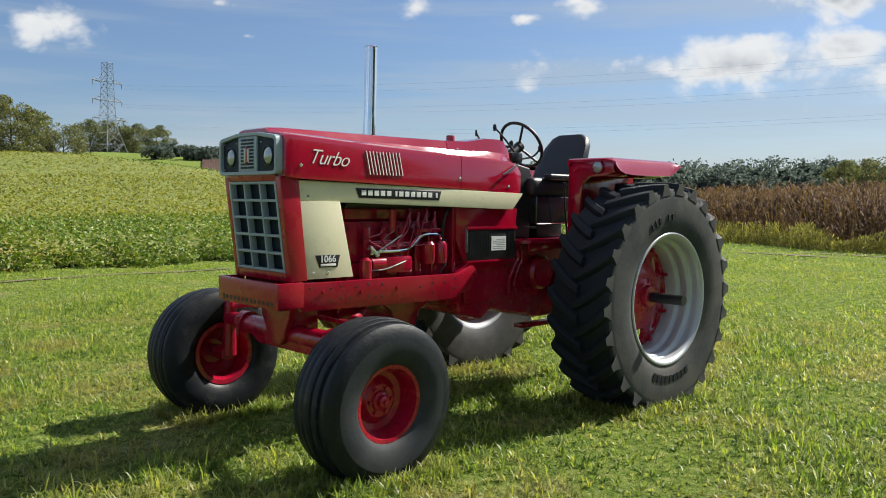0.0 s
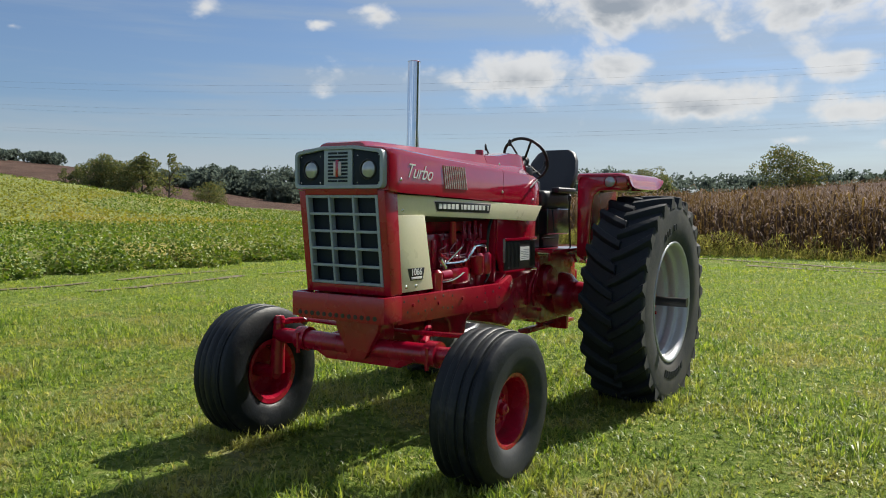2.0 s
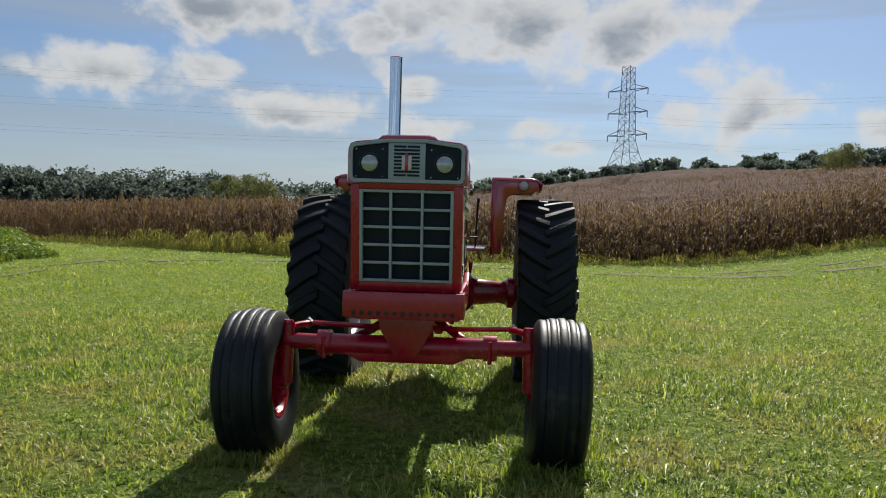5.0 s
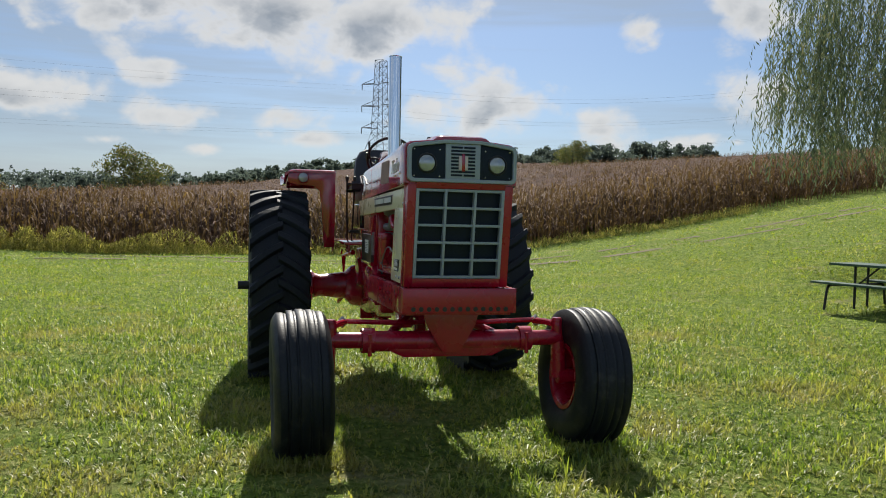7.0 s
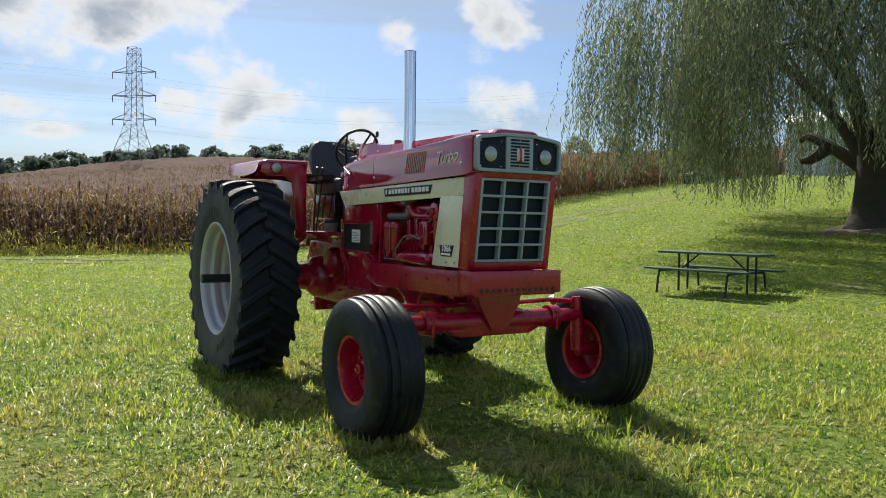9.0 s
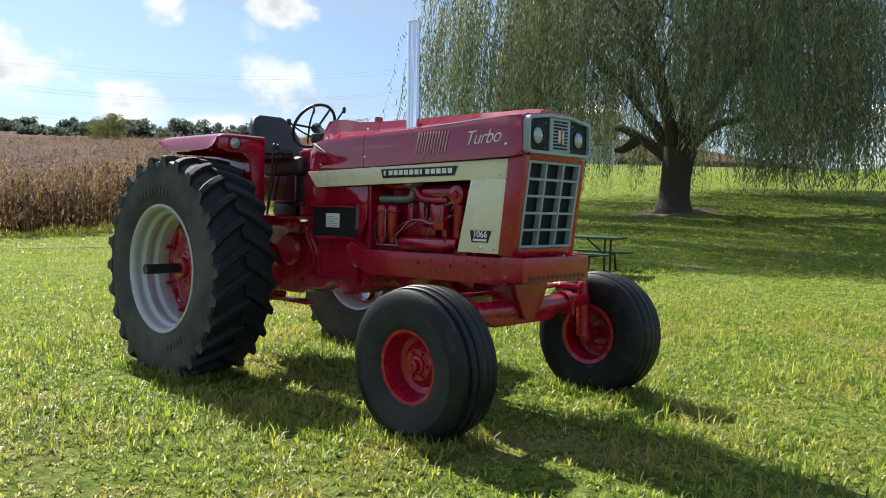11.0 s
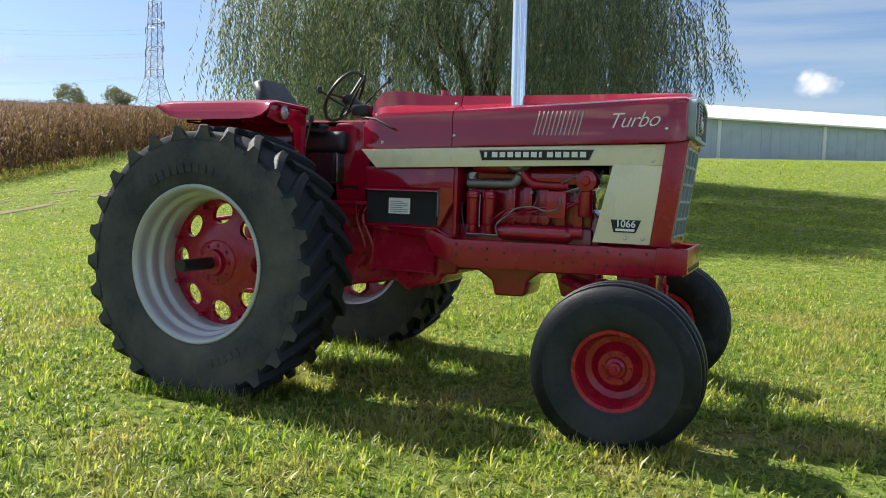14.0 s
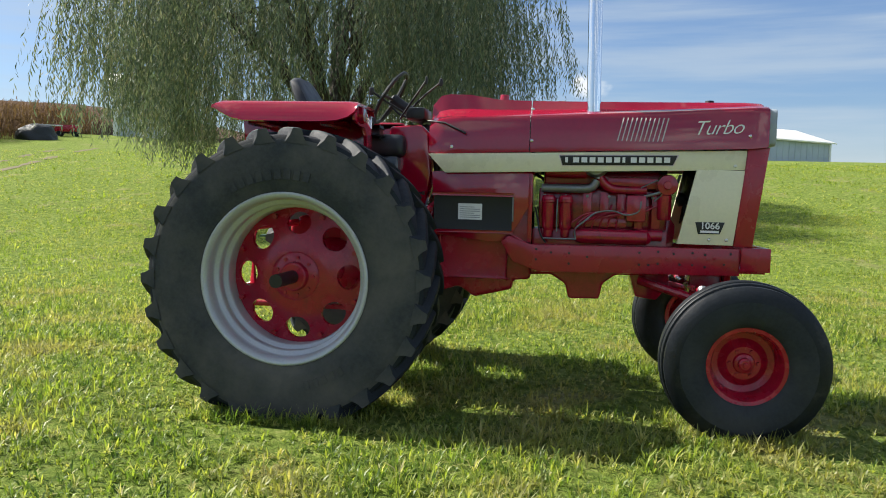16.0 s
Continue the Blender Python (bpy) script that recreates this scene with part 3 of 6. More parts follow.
# louvres, lettering, badges and screws on the bonnet sides
for sy in (-1, 1):
    for k in range(11):
        x0 = 1.905 + k * 0.0285

        def side_y(x):
            return 0.3425 + (x - 1.75) * 0.0267
        b = bmesh.new()
        ya = sy * (side_y(x0) + 0.002)
        vs = [b.verts.new((x0 + dx, ya + sy * d, z)) for dx, z, d in ((0, 1.752, .001), (.0075, 1.752, .004), (.0075 + .036, 1.905, .004), (.036, 1.905, .001))]
        vs2 = [b.verts.new((v.co.x, sy * (side_y(x0) - 0.006), v.co.z)) for v in vs]
        b.faces.new(vs)
        for q in range(4):
            b.faces.new((vs[q], vs[(q + 1) % 4], vs2[(q + 1) % 4], vs2[q]))
        bmesh.ops.recalc_face_normals(b, faces=b.faces)
        part("louvre", b, WHITE_TRIM, TR, soft=False)
    turn = pose(0, 0, 0, 90, 0, 0) if sy < 0 else pose(0, 0, 0, 90, 0, 180)
    part("lettering", text_mesh("Turbo", 0.132, 0.45, 0.0015, -0.0012, 0.92), LETTER, TR, "white slanted lettering", at=Matrix.Translation((2.535, sy * 0.3665, 1.842)) @ pose(0, 0, 0, 0, 0, sy * 1.5) @ turn @ pose(0, 0, 0, 0, 0, 2.5 * -sy))
    # long maker's badge: white bars in the place of its letters
    part("badge_border", prism([(1.527, 1.657), (2.308, 1.669), (2.276, 1.595), (1.552, 1.583)], "y", sy * .322, sy * .3335, 0.001), WHITE_TRIM, TR)
    bd = part("side_badge", prism([(1.535, 1.652), (2.30, 1.664), (2.272, 1.600), (1.556, 1.588)], "y", sy * .322, sy * .336, 0.002), BLACK, TR, "black badge with white letter bars")
    for k in range(13):
        xa = 1.572 + k * 0.0535
        part("letter_bar", box(xa, xa + (0.018 if k in (0, 7) else 0.038), sy * .333, sy * .3385, 1.6065 + k * 0.0008, 1.641 + k * 0.0008, 0.001, 1), LETTER, bd)
    nb = part("number_badge", prism([(2.428, 1.234), (2.615, 1.236), (2.585, 1.158), (2.448, 1.156)], "y", sy * .334, sy * .343, 0.002), BLACK, TR, "black number badge")
    part("lettering", text_mesh("1066", 0.062, 0.0, 0.001, 0.0012, 1.0), LETTER, nb, "white numerals", at=Matrix.Translation((2.522, sy * 0.3445, 1.209)) @ turn)
    part("letter_bar", box(2.462, 2.578, sy * .341, sy * .3455, 1.165, 1.180, 0.001), LETTER, nb)
    for x, z, y in ((2.740, 1.793, .371), (1.345, 1.748, .3315), (1.345, 1.960, .3), (2.665, 1.602, .331), (1.33, 1.556, .319), (2.63, 1.12, .3395), (2.52, 1.12, .3395), (0.80, 1.70, .3215), (0.77, 1.54, .317)):
        part("screw", lathe([(.001, sy * (y + .006)), (.008, sy * (y + .005)), (.012, sy * y)], 10, "y", center=(x, 0, z)), BRIGHT, TR)

# exhaust stack and filler cap
st = part("exhaust_pipe", tube([(1.752, -.226, 1.90), (1.745, -.226, 2.3), (1.738, -.226, 2.715)], 0.047, 28, caps=False), CHROME, TR, "tall straight chrome exhaust stack")
part("stack_rim", lathe([(.047, 2.716), (.049, 2.718), (.046, 2.722), (.043, 2.716), (.043, 2.45)], 28, "z", center=(1.738, -.226, 0)), CHROME, st)
part("fuel_cap", lathe([(.001, 2.092), (.030, 2.092), (.034, 2.086), (.034, 2.03)], 20, "z", center=(1.13, 0, 0)), RED, TR)
part("hood_cap", lathe([(.001, 2.048), (.028, 2.046), (.030, 2.03)], 16, "z", center=(2.52, -.12, 0)), BLACK, TR)

# frame rails, front bolster
for sy in (-1, 1):
    fr = part("frame_rail", prism([(2.72, 1.065), (1.36, 1.052), (1.21, 1.105), (1.16, 1.06), (1.24, .93), (1.42, .868), (2.72, .888)], "y", sy * .305, sy * .345, 0.008), RED_FRAME, TR, "long red side rail with bolt holes")
    for x, z in ((1.5, 1.0), (1.62, 1.0), (1.62, .93), (1.74, .98), (2.08, 1.02), (2.08, .94), (2.14, .94), (2.2, 1.03), (2.2, .95), (2.3, 1.02), (2.34, .95), (2.42, 1.03), (2.42, .95), (2.5, 1.02), (2.5, .94), (2.62, .96), (1.4, .95), (1.4, 1.02), (2.66, 1.03)):
        part("bolt_hole", lathe([(.001, sy * .3462), (.008, sy * .3462), (.0095, sy * .344)], 10, "y", center=(x, 0, z)), BLACK, fr)
    for x, z in ((1.95, .99), (2.26, .985), (2.56, 1.0)):
        part("bolt", lathe([(.001, sy * .357), (.012, sy * .356), (.013, sy * .344)], 6, "y", center=(x, 0, z)), RED_FRAME, fr)
bo = part("front_bolster", prism([(2.905, -.37), (2.905, .37), (2.72, .372), (2.72, .345), (2.88, .343), (2.88, -.343), (2.72, -.345), (2.72, -.372)], "z", .918, 1.075, 0.008), RED_FRAME, TR, "red front weight bracket with a row of holes")
part("bolster_floor", box(2.45, 2.88, -.34, .34, .905, .935, 0.004), RED_FRAME, bo)
for k in range(13):
    part("bracket_hole", lathe([(.001, 2.9068), (.015, 2.9068), (.016, 2.9035)], 12, "x", center=(0, -.30 + k * .05, .945)), BLACK, bo)
part("axle_bracket", prism([(-.185, .905), (.185, .905), (.165, .82), (.07, .655), (.045, .635), (-.045, .635), (-.07, .655), (-.165, .82)], "x", 2.655, 2.70, 0.008), RED_FRAME, TR)
part("axle_support", box(2.44, 2.655, -.12, .12, .64, .905, 0.02), RED_CAST, TR)

# front axle
ax = part("front_axle", tube([(2.60, -.56, .705), (2.60, 0, .70), (2.60, .56, .705)], 0.068, 20), RED_CAST, TR, "wide red front axle tube")
part("axle_belly", prism([(-.42, .655), (-.30, .60), (.30, .60), (.42, .655), (.42, .70), (-.42, .70)], "x", 2.55, 2.65, 0.02), RED_CAST, ax)
for sy in (-1, 1):
    part("axle_end", tube([(2.60, sy * .50, .71), (2.60, sy * .79, .715)], 0.052, 18), RED_CAST, ax)
    part("axle_clamp", tube([(2.60, sy * .49, .71), (2.60, sy * .575, .71)], 0.083, 18), RED_CAST, ax)
    part("clamp_bolt", tube([(2.675, sy * .53, .76), (2.675, sy * .53, .62)], 0.014, 8), RED_CAST, ax)
    part("king_pin", tube([(2.60, sy * .775, .83), (2.60, sy * .80, .44)], 0.048, 16, taper=[.042, .055]), RED_CAST, ax)
    part("pin_cap", lathe([(.001, .85), (.03, .848), (.04, .83), (.046, .80)], 14, "z", center=(2.60, sy * .775, 0)), RED_CAST, ax)
    part("steering_arm", tube([(2.60, sy * .77, .80), (2.54, sy * .72, .812), (2.44, sy * .66, .812)], 0.022, 10), RED_CAST, ax)
    part("tie_rod", tube([(2.44, sy * .66, .815), (2.42, sy * .30, .80), (2.42, sy * .10, .80)], 0.017, 10), RED_CAST, ax)
    part("rod_end", tube([(2.44, sy * .70, .79), (2.44, sy * .66, .83)], 0.030, 10), STEEL, ax)
    part("spindle", tube([(2.62, sy * .78, .446), (2.62, sy * .97, .446)], 0.05, 14), RED_CAST, ax)
    part("brace_rod", tube([(2.56, sy * .42, .70), (2.1, sy * .16, .82)], 0.03, 10), RED_CAST, ax)

# ---- wheels ----


def crisp(prof, e=.0016):
    """A turned profile with narrow rounded corners."""
    out = []
    for i, p in enumerate(prof):
        for q in (prof[i - 1], prof[(i + 1) % len(prof)]):
            d = math.dist(p, q)
            f = min(e / d, .4)
            out.append((p[0] + (q[0] - p[0]) * f, p[1] + (q[1] - p[1]) * f))
    return out


def front_wheel(sy):
    w = new("front_wheel")
    w.parent = TR
    w.matrix_basis = pose(2.63, sy * .962, .446, -2.0, 0, 0 if sy > 0 else 180)
    # outer side is +y of the wheel's own axes
    side = [(.222, .132), (.236, .150), (.262, .166), (.30, .176), (.34, .180), (.375, .178)]
    prof = [(.375, .178), (.405, .172), (.430, .161), (.447, .150), (.455, .143)]
    tread = []
    for k, (a, b_) in enumerate(((.143, .098), (.080, .040), (.024, -.024), (-.040, -.080), (-.098, -.143))):
        crown = .474 - .012 * abs(k - 2) ** 1.6 * .5
        tread += [(crown - .004, a), (crown, a - .006), (crown, b_ + .006), (crown - .004, b_)]
        if k < 4:
            tread += [(crown - .007, b_ - .003), (crown - .007, (.080, .024, -.040, -.098)[k] + .003)]
    inner = [(r, -h) for r, h in reversed(prof)]
    inner += [(r, -h) for r, h in reversed(side[:-1])]
    def settled(b):
        """The rubber spreads where the weight rests on the ground."""
        for v in b.verts:
            low = max(0.0, -.22 - v.co.z) / .25
            v.co.y *= 1 + .07 * low
            if v.co.z < -.436:
                v.co.z = -.436 + .25 * (v.co.z + .436)
        return b
    tyre = part("tyre", settled(lathe(prof + tread + inner, 72, "y")), [SCUFFED], w, "ribbed black front tyre with scuffed rounded shoulders")
    part("sidewall", settled(lathe(side, 72, "y")), FRONT_SIDE, tyre, "dusty grey rubber sidewall")
    part("rim", lathe([(.203, .132), (.224, .137), (.228, .132), (.222, .124), (.197, .114), (.190, .05), (.184, .035), (.186, -.10), (.208, -.135), (.228, -.145), (.228, -.152), (.197, -.147), (.176, -.105), (.174, .035)], 56, "y", closed=True), RED_CAST, w, "red pressed steel rim")
    part("wheel_disc", lathe([(.186, .046), (.176, .020), (.14, .008), (.118, .022), (.095, .045), (.06, .046), (.001, .046), (.001, .03), (.05, .03), (.09, .028), (.11, .008), (.18, -.006)], 48, "y"), RED_CAST, w)
    hub = part("hub", lathe([(.001, .100), (.026, .100), (.036, .092), (.038, .065), (.055, .058), (.062, .045)], 24, "y"), RED_CAST, w)
    part("hub_cap", lathe([(.001, .112), (.014, .110), (.018, .098)], 14, "y"), RED_CAST, hub)
    for k in range(6):
        a = k * math.tau / 6
        part("wheel_nut", lathe([(.001, .062), (.011, .062), (.013, .044)], 6, "y", center=(.078 * math.cos(a), 0, .078 * math.sin(a))), RED_CAST, w)
    part("valve", tube([(.16, .02, .10), (.165, .06, .105)], .006, 8), BLACK, w)


REAR_X, REAR_Y, REAR_Z, REAR_R = -0.055, 1.008, .841, .906


def rear_wheel(sy):
    w = new("rear_wheel")
    w.parent = TR
    w.matrix_basis = pose(REAR_X, sy * REAR_Y, REAR_Z, 0, 0, 0 if sy > 0 else 180)
    carc = .864
    prof = [(.485, .205), (.515, .230), (.59, .254), (.68, .258), (.78, .256), (.829, .250), (.852, .238), (.860, .20), (carc, .10), (carc + .002, 0)]
    carcass = lathe(prof + [(r, -h) for r, h in reversed(prof[:-1])], 96, "y")
    for fc in carcass.faces:
        m = fc.calc_center_median()
        fc.material_index = int(math.hypot(m.x, m.z) > .838)
    ty = part("tyre", carcass, [SIDEWALL, TYRE], w, "large black rear tyre with chevron lugs and dusty sidewalls")
    # chevron lugs: a bar from the middle of the tread out to the shoulder, flush with the sidewall
    n = 26
    lug = bmesh.new()
    line = [(-.02, .0, .030), (.05, .040, .032), (.12, .090, .033), (.19, .150, .034), (.235, .195, .033), (.258, .215, .030)]
    cols = []
    for h, ang, half in line:
        top = REAR_R - .010 * max(0, (h - .12) / .13) ** 2
        low = carc - .012 if h < .2 else (.839 if h < .25 else .809)
        wide = half * 1.7 if h < .25 else half * 2.4
        col = []
        for r, hw in ((low, wide), (low + .55 * (top - low), half * 1.35), (top - .004, half), (top, half * .8), (top, -half * .8), (top - .004, -half), (low + .55 * (top - low), -half * 1.35), (low, -wide)):
            a = ang + hw / r * .95
            col.append(lug.verts.new((r * math.cos(a), h, r * math.sin(a))))
        cols.append(col)
    for a, c in zip(cols, cols[1:]):
        for k in range(7):
            lug.faces.new((a[k], a[k + 1], c[k + 1], c[k]))
    lug.faces.new(cols[0])
    lug.faces.new(cols[-1]).material_index = 1
    bmesh.ops.recalc_face_normals(lug, faces=lug.faces)
    me_a = mesh_of(lug, "lug")
    me_a.materials.append(TYRE)
    me_a.materials.append(SIDEWALL)
    me_b = me_a.copy()
    me_b.transform(Matrix.Diagonal((1, -1, 1, 1)))
    me_b.flip_normals()
    for k in range(n):
        for me, off in ((me_a, 0), (me_b, .5)):
            ob = new("lug", me)
            ob.parent = ty
            ob.matrix_basis = Matrix.Rotation((k + off) * math.tau / n, 4, "Y")
    # raised maker's writing on the sidewall: plain bars
    for k in range(9):
        a = radians(-112 + k * 5.4) if sy > 0 else radians(60 + k * 5.4)
        bb = box(-.030, .030, -.002, .003, -.020, .020, .001, 1)
        bb.transform(Matrix.Rotation(-a, 4, "Y") @ Matrix.Translation((.62, .2585, 0)))
        part("letter_bar", bb, TYRE if sy > 0 else SIDEWALL, ty)
    for k in range(5):
        a = radians(62 + k * 5.0 + (6 if k > 2 else 0)) if sy > 0 else radians(235 + k * 5)
        bb = box(-.026, .026, -.002, .003, -.014, .014, .001, 1)
        bb.transform(Matrix.Rotation(-a, 4, "Y") @ Matrix.Translation((.64, .2605, 0)))
        part("letter_bar", bb, TYRE if sy > 0 else SIDEWALL, ty)
    # silver rim, deep on the outside
    part("rim", lathe(crisp([(r * .967, h) for r, h in [(.499, .222), (.512, .238), (.528, .243), (.537, .236), (.533, .216), (.514, .204), (.510, .15), (.500, .13), (.490, .06), (.470, 0), (.456, -.10), (.487, -.15), (.512, -.2), (.512, -.206), (.480, -.196), (.440, -.10), (.440, .030), (.446, .040), (.468, .048), (.474, .056), (.472, .074), (.462, .082), (.459, .126), (.465, .136), (.488, .146), (.494, .158), (.492, .200)]]), 80, "y", closed=True), SILVER, w, "deep silver rim with stepped barrel")
    # red cast centre with eight openings
    d = bmesh.new()
    R_out, R_in, n_hole = .434, .07, 8

    def dep(r):
        return -.065 + .075 * float(sstep((.44 - r) / .30))
    for sector in range(n_hole):
        a0 = sector * math.tau / n_hole
        half = math.pi / n_hole
        rim_pts = [(R_out, half * (k / 6 - 1)) for k in range(12)] + [(R_out + (R_in - R_out) * k / 8, half) for k in range(8)] + [(R_in, half * (1 - k / 6)) for k in range(12)] + [(R_in + (R_out - R_in) * k / 8, -half) for k in range(8)]
        rc = .328
        layers = []
        for f in (0, .3, .55, .8, 1.0):
            row = []
            for r, a in rim_pts:
                px, py = r * math.cos(a) - rc, r * math.sin(a)
                t = math.atan2(py, px)
                q = 1 / math.sqrt((math.cos(t) / .070) ** 2 + (math.sin(t) / .079) ** 2)
                hx, hy = q * math.cos(t), q * math.sin(t)
                x, y = rc + px + (hx - px) * f, py + (hy - py) * f
                rr, aa = math.hypot(x, y), math.atan2(y, x) + a0
                row.append((rr * math.cos(aa), dep(rr), rr * math.sin(aa)))
            layers.append([d.verts.new(p) for p in row])
        layers.append([d.verts.new(v.co + Vector((0, -.035, 0))) for v in layers[-1]])
        m = len(rim_pts)
        for u, w2 in zip(layers, layers[1:]):
            for k in range(m):
                d.faces.new((u[k], u[(k + 1) % m], w2[(k + 1) % m], w2[k]))
    bmesh.ops.remove_doubles(d, verts=d.verts, dist=.0005)
    bmesh.ops.recalc_face_normals(d, faces=d.faces)
    part("wheel_center", d, RED_CAST, w, "red cast wheel centre with round openings")
    hub = part("hub", lathe([(.001, .075), (.075, .075), (.085, .068), (.092, .032), (.14, .024), (.152, .014), (.152, -.03)], 40, "y"), RED_CAST, w)
    for k in range(9):
        a = (k + .5) * math.tau / 9
        part("hub_bolt", lathe([(.001, .040), (.012, .039), (.013, .018)], 6, "y", center=(.118 * math.cos(a), 0, .118 * math.sin(a))), RED_CAST, hub)
    for k in range(8):
        a = (k + .5) * math.tau / 8
        c, s = math.cos(a), math.sin(a)
        part("rim_lug", tube([(.395 * c, -.06, .395 * s), (.395 * c, -.015, .395 * s)], .016, 6), RED_CAST, w)
    part("axle_shaft", tube([(0, .03, 0), (0, .358, 0)], .040, 20), BLACK, w, "black axle shaft end")


for side in (-1, 1):
    front_wheel(side)
    rear_wheel(side)

# ---- tractor body: transmission, engine, platform, seat ----
tm = part("transmission", prism([(1.36, 1.30), (1.36, .80), (1.24, .79), (1.235, .725), (.97, .66), (.86, .735), (.72, .69), (.45, .66), (.35, .62), (-.30, .62), (-.38, .72), (-.38, 1.12), (-.30, 1.20), (.55, 1.24), (.68, 1.34)], "y", -.215, .215, 0.03, 3), RED_CAST, TR, "red cast transmission housing")
for sy in (-1, 1):
    part("axle_housing", lathe([(.21, sy * .20), (.19, sy * .30), (.13, sy * .36), (.105, sy * .60), (.12, sy * .66), (.15, sy * .68), (.15, sy * .74), (.09, sy * .76), (.055, sy * .80), (.05, sy * .95)], 32, "y", center=(REAR_X, 0, REAR_Z)), RED_CAST, tm)
    part("side_cover", box(.72, 1.20, sy * .21, sy * .245, .80, 1.12, 0.02), RED_CAST, tm)
    for x, z in ((.75, 1.08), (.95, 1.08), (1.16, 1.08), (.75, .83), (.95, .83), (1.16, .83), (.45, .95), (.45, .75), (.55, 1.1), (.3, 1.1)):
        part("cover_bolt", lathe([(.001, sy * .256), (.012, sy * .255), (.014, sy * .21)], 6, "y", center=(x, 0, z)), RED_CAST, tm)
    part("brake_housing", lathe([(.001, sy * .30), (.12, sy * .295), (.14, sy * .27), (.14, sy * .2)], 28, "y", center=(.33, 0, 1.0)), RED_CAST, tm)
    part("hydraulic_line", tube(curve_pts([(.62, sy * .27, 1.26), (.60, sy * .29, 1.15), (.66, sy * .27, .95), (.60, sy * .25, .80)]), .012, 8), RED_CAST, tm)
    part("hydraulic_line", tube(curve_pts([(.67, sy * .27, 1.26), (.65, sy * .29, 1.15), (.72, sy * .27, .97), (.70, sy * .25, .82)]), .012, 8), RED_CAST, tm)
# bell housing panels beside the tool boxes
for sy in (-1, 1):
    part("cowl_side", prism([(1.335, 1.575), (1.335, 1.30), (1.20, 1.06), (1.05, 1.06), (.70, 1.10), (.66, 1.53)], "y", sy * .255, sy * .285, 0.006), RED, TR, "red cowl side panel")
    tb = part("battery_box", box(.685, 1.225, sy * .19, sy * .296, 1.135, 1.365, 0.006), BLACK, TR, "black battery box with a red lid and paper label")
    part("lid", box(.67, 1.235, sy * .18, sy * .304, 1.366, 1.392, 0.006), RED, tb)
    part("tray", box(.67, 1.235, sy * .18, sy * .306, 1.115, 1.135, 0.004), RED, tb)
    part("clasp", box(1.226, 1.236, sy * .25, sy * .30, 1.20, 1.385, 0.003), STEEL, tb)
    xl = .855 if sy < 0 else .80
    lb = part("label", box(xl, xl + .165, sy * .295, sy * .2985, 1.205, 1.315, 0.0005, 1), PAPER, tb, "white printed paper label")
    for k in range(6):
        part("print_line", box(xl + .012, xl + .15 - (.04 if k % 3 == 2 else 0), sy * .2984, sy * .2993, 1.218 + k * .014, 1.223 + k * .014, 0.0002, 1), INK, lb)
    for k in range(22 if sy > 0 else 0):
        xx = .70 + k * .0235
        if xl - .012 < xx < xl + .17:
            continue
        part("rib", box(xx, xx + .008, sy * .294, sy * .300, 1.15, 1.355, 0.002, 1), BLACK, tb)

# engine
en = part("engine_block", prism([(1.36, 1.16), (2.28, 1.16), (2.28, .90), (1.36, .90)], "y", -.20, .20, 0.02), RED_ENGINE, TR, "red painted diesel engine with filters and pipes")
part("cylinder_head", box(1.40, 2.27, -.16, .16, 1.16, 1.44, 0.02), RED_ENGINE, en)
part("rocker_cover", box(1.43, 2.24, -.12, .12, 1.44, 1.56, 0.035, 3), RED_ENGINE, en)
part("fire_wall", box(1.33, 1.36, -.27, .27, 1.06, 1.66, 0.004), RED_ENGINE, en)
part("oil_pan", prism([(1.30, .90), (1.33, .83), (1.50, .838), (1.60, .775), (1.625, .675), (1.835, .68), (1.855, .785), (1.94, .85), (2.30, .86), (2.30, .90)], "y", -.18, .18, 0.025, 3), RED_ENGINE, en)
part("front_cover", prism([(2.02, .90), (2.08, .70), (2.22, .68), (2.30, .78), (2.33, 1.20), (2.26, 1.3), (2.10, 1.2)], "y", -.14, .14, 0.02), RED_ENGINE, en)
part("radiator", box(2.56, 2.66, -.29, .29, 1.10, 1.70, 0.008), BLACK, TR, "dark radiator core")
part("fan_shroud", lathe([(.24, 2.44), (.25, 2.45), (.27, 2.56)], 40, "x", center=(0, 0, 1.40)), BLACK, TR)
fan = part("fan", lathe([(.001, 2.44), (.04, 2.44), (.05, 2.36), (.001, 2.34)], 20, "x", center=(0, 0, 1.38)), BLACK, TR)
for k in range(6):
    a = k * math.tau / 6 + .3
    b = box(-.006, .006, .04, .22, -.035, .035, .003)
    b.transform(Matrix.Translation((2.41, 0, 1.38)) @ Matrix.Rotation(a, 4, "X") @ Matrix.Rotation(.5, 4, "Y"))
    part("fan_blade", b, BLACK, fan)
# right side: manifold, filters, starter
part("exhaust_manifold", tube(curve_pts([(1.42, -.215, 1.435), (1.62, -.225, 1.435), (1.74, -.23, 1.44), (1.78, -.235, 1.475), (1.80, -.235, 1.54), (1.78, -.23, 1.60)]), .030, 14), STEEL, en, "dull grey exhaust manifold")
part("turbo_housing", lathe([(.001, -.30), (.07, -.295), (.09, -.26), (.085, -.20), (.04, -.18)], 24, "y", center=(1.78, 0, 1.60)), STEEL, en)
part("exhaust_elbow", tube([(1.76, -.226, 1.60), (1.753, -.226, 1.92)], .05, 18), STEEL, en)
part("intake_manifold", box(1.86, 2.22, -.235, -.16, 1.44, 1.52, 0.02), RED_ENGINE, en)
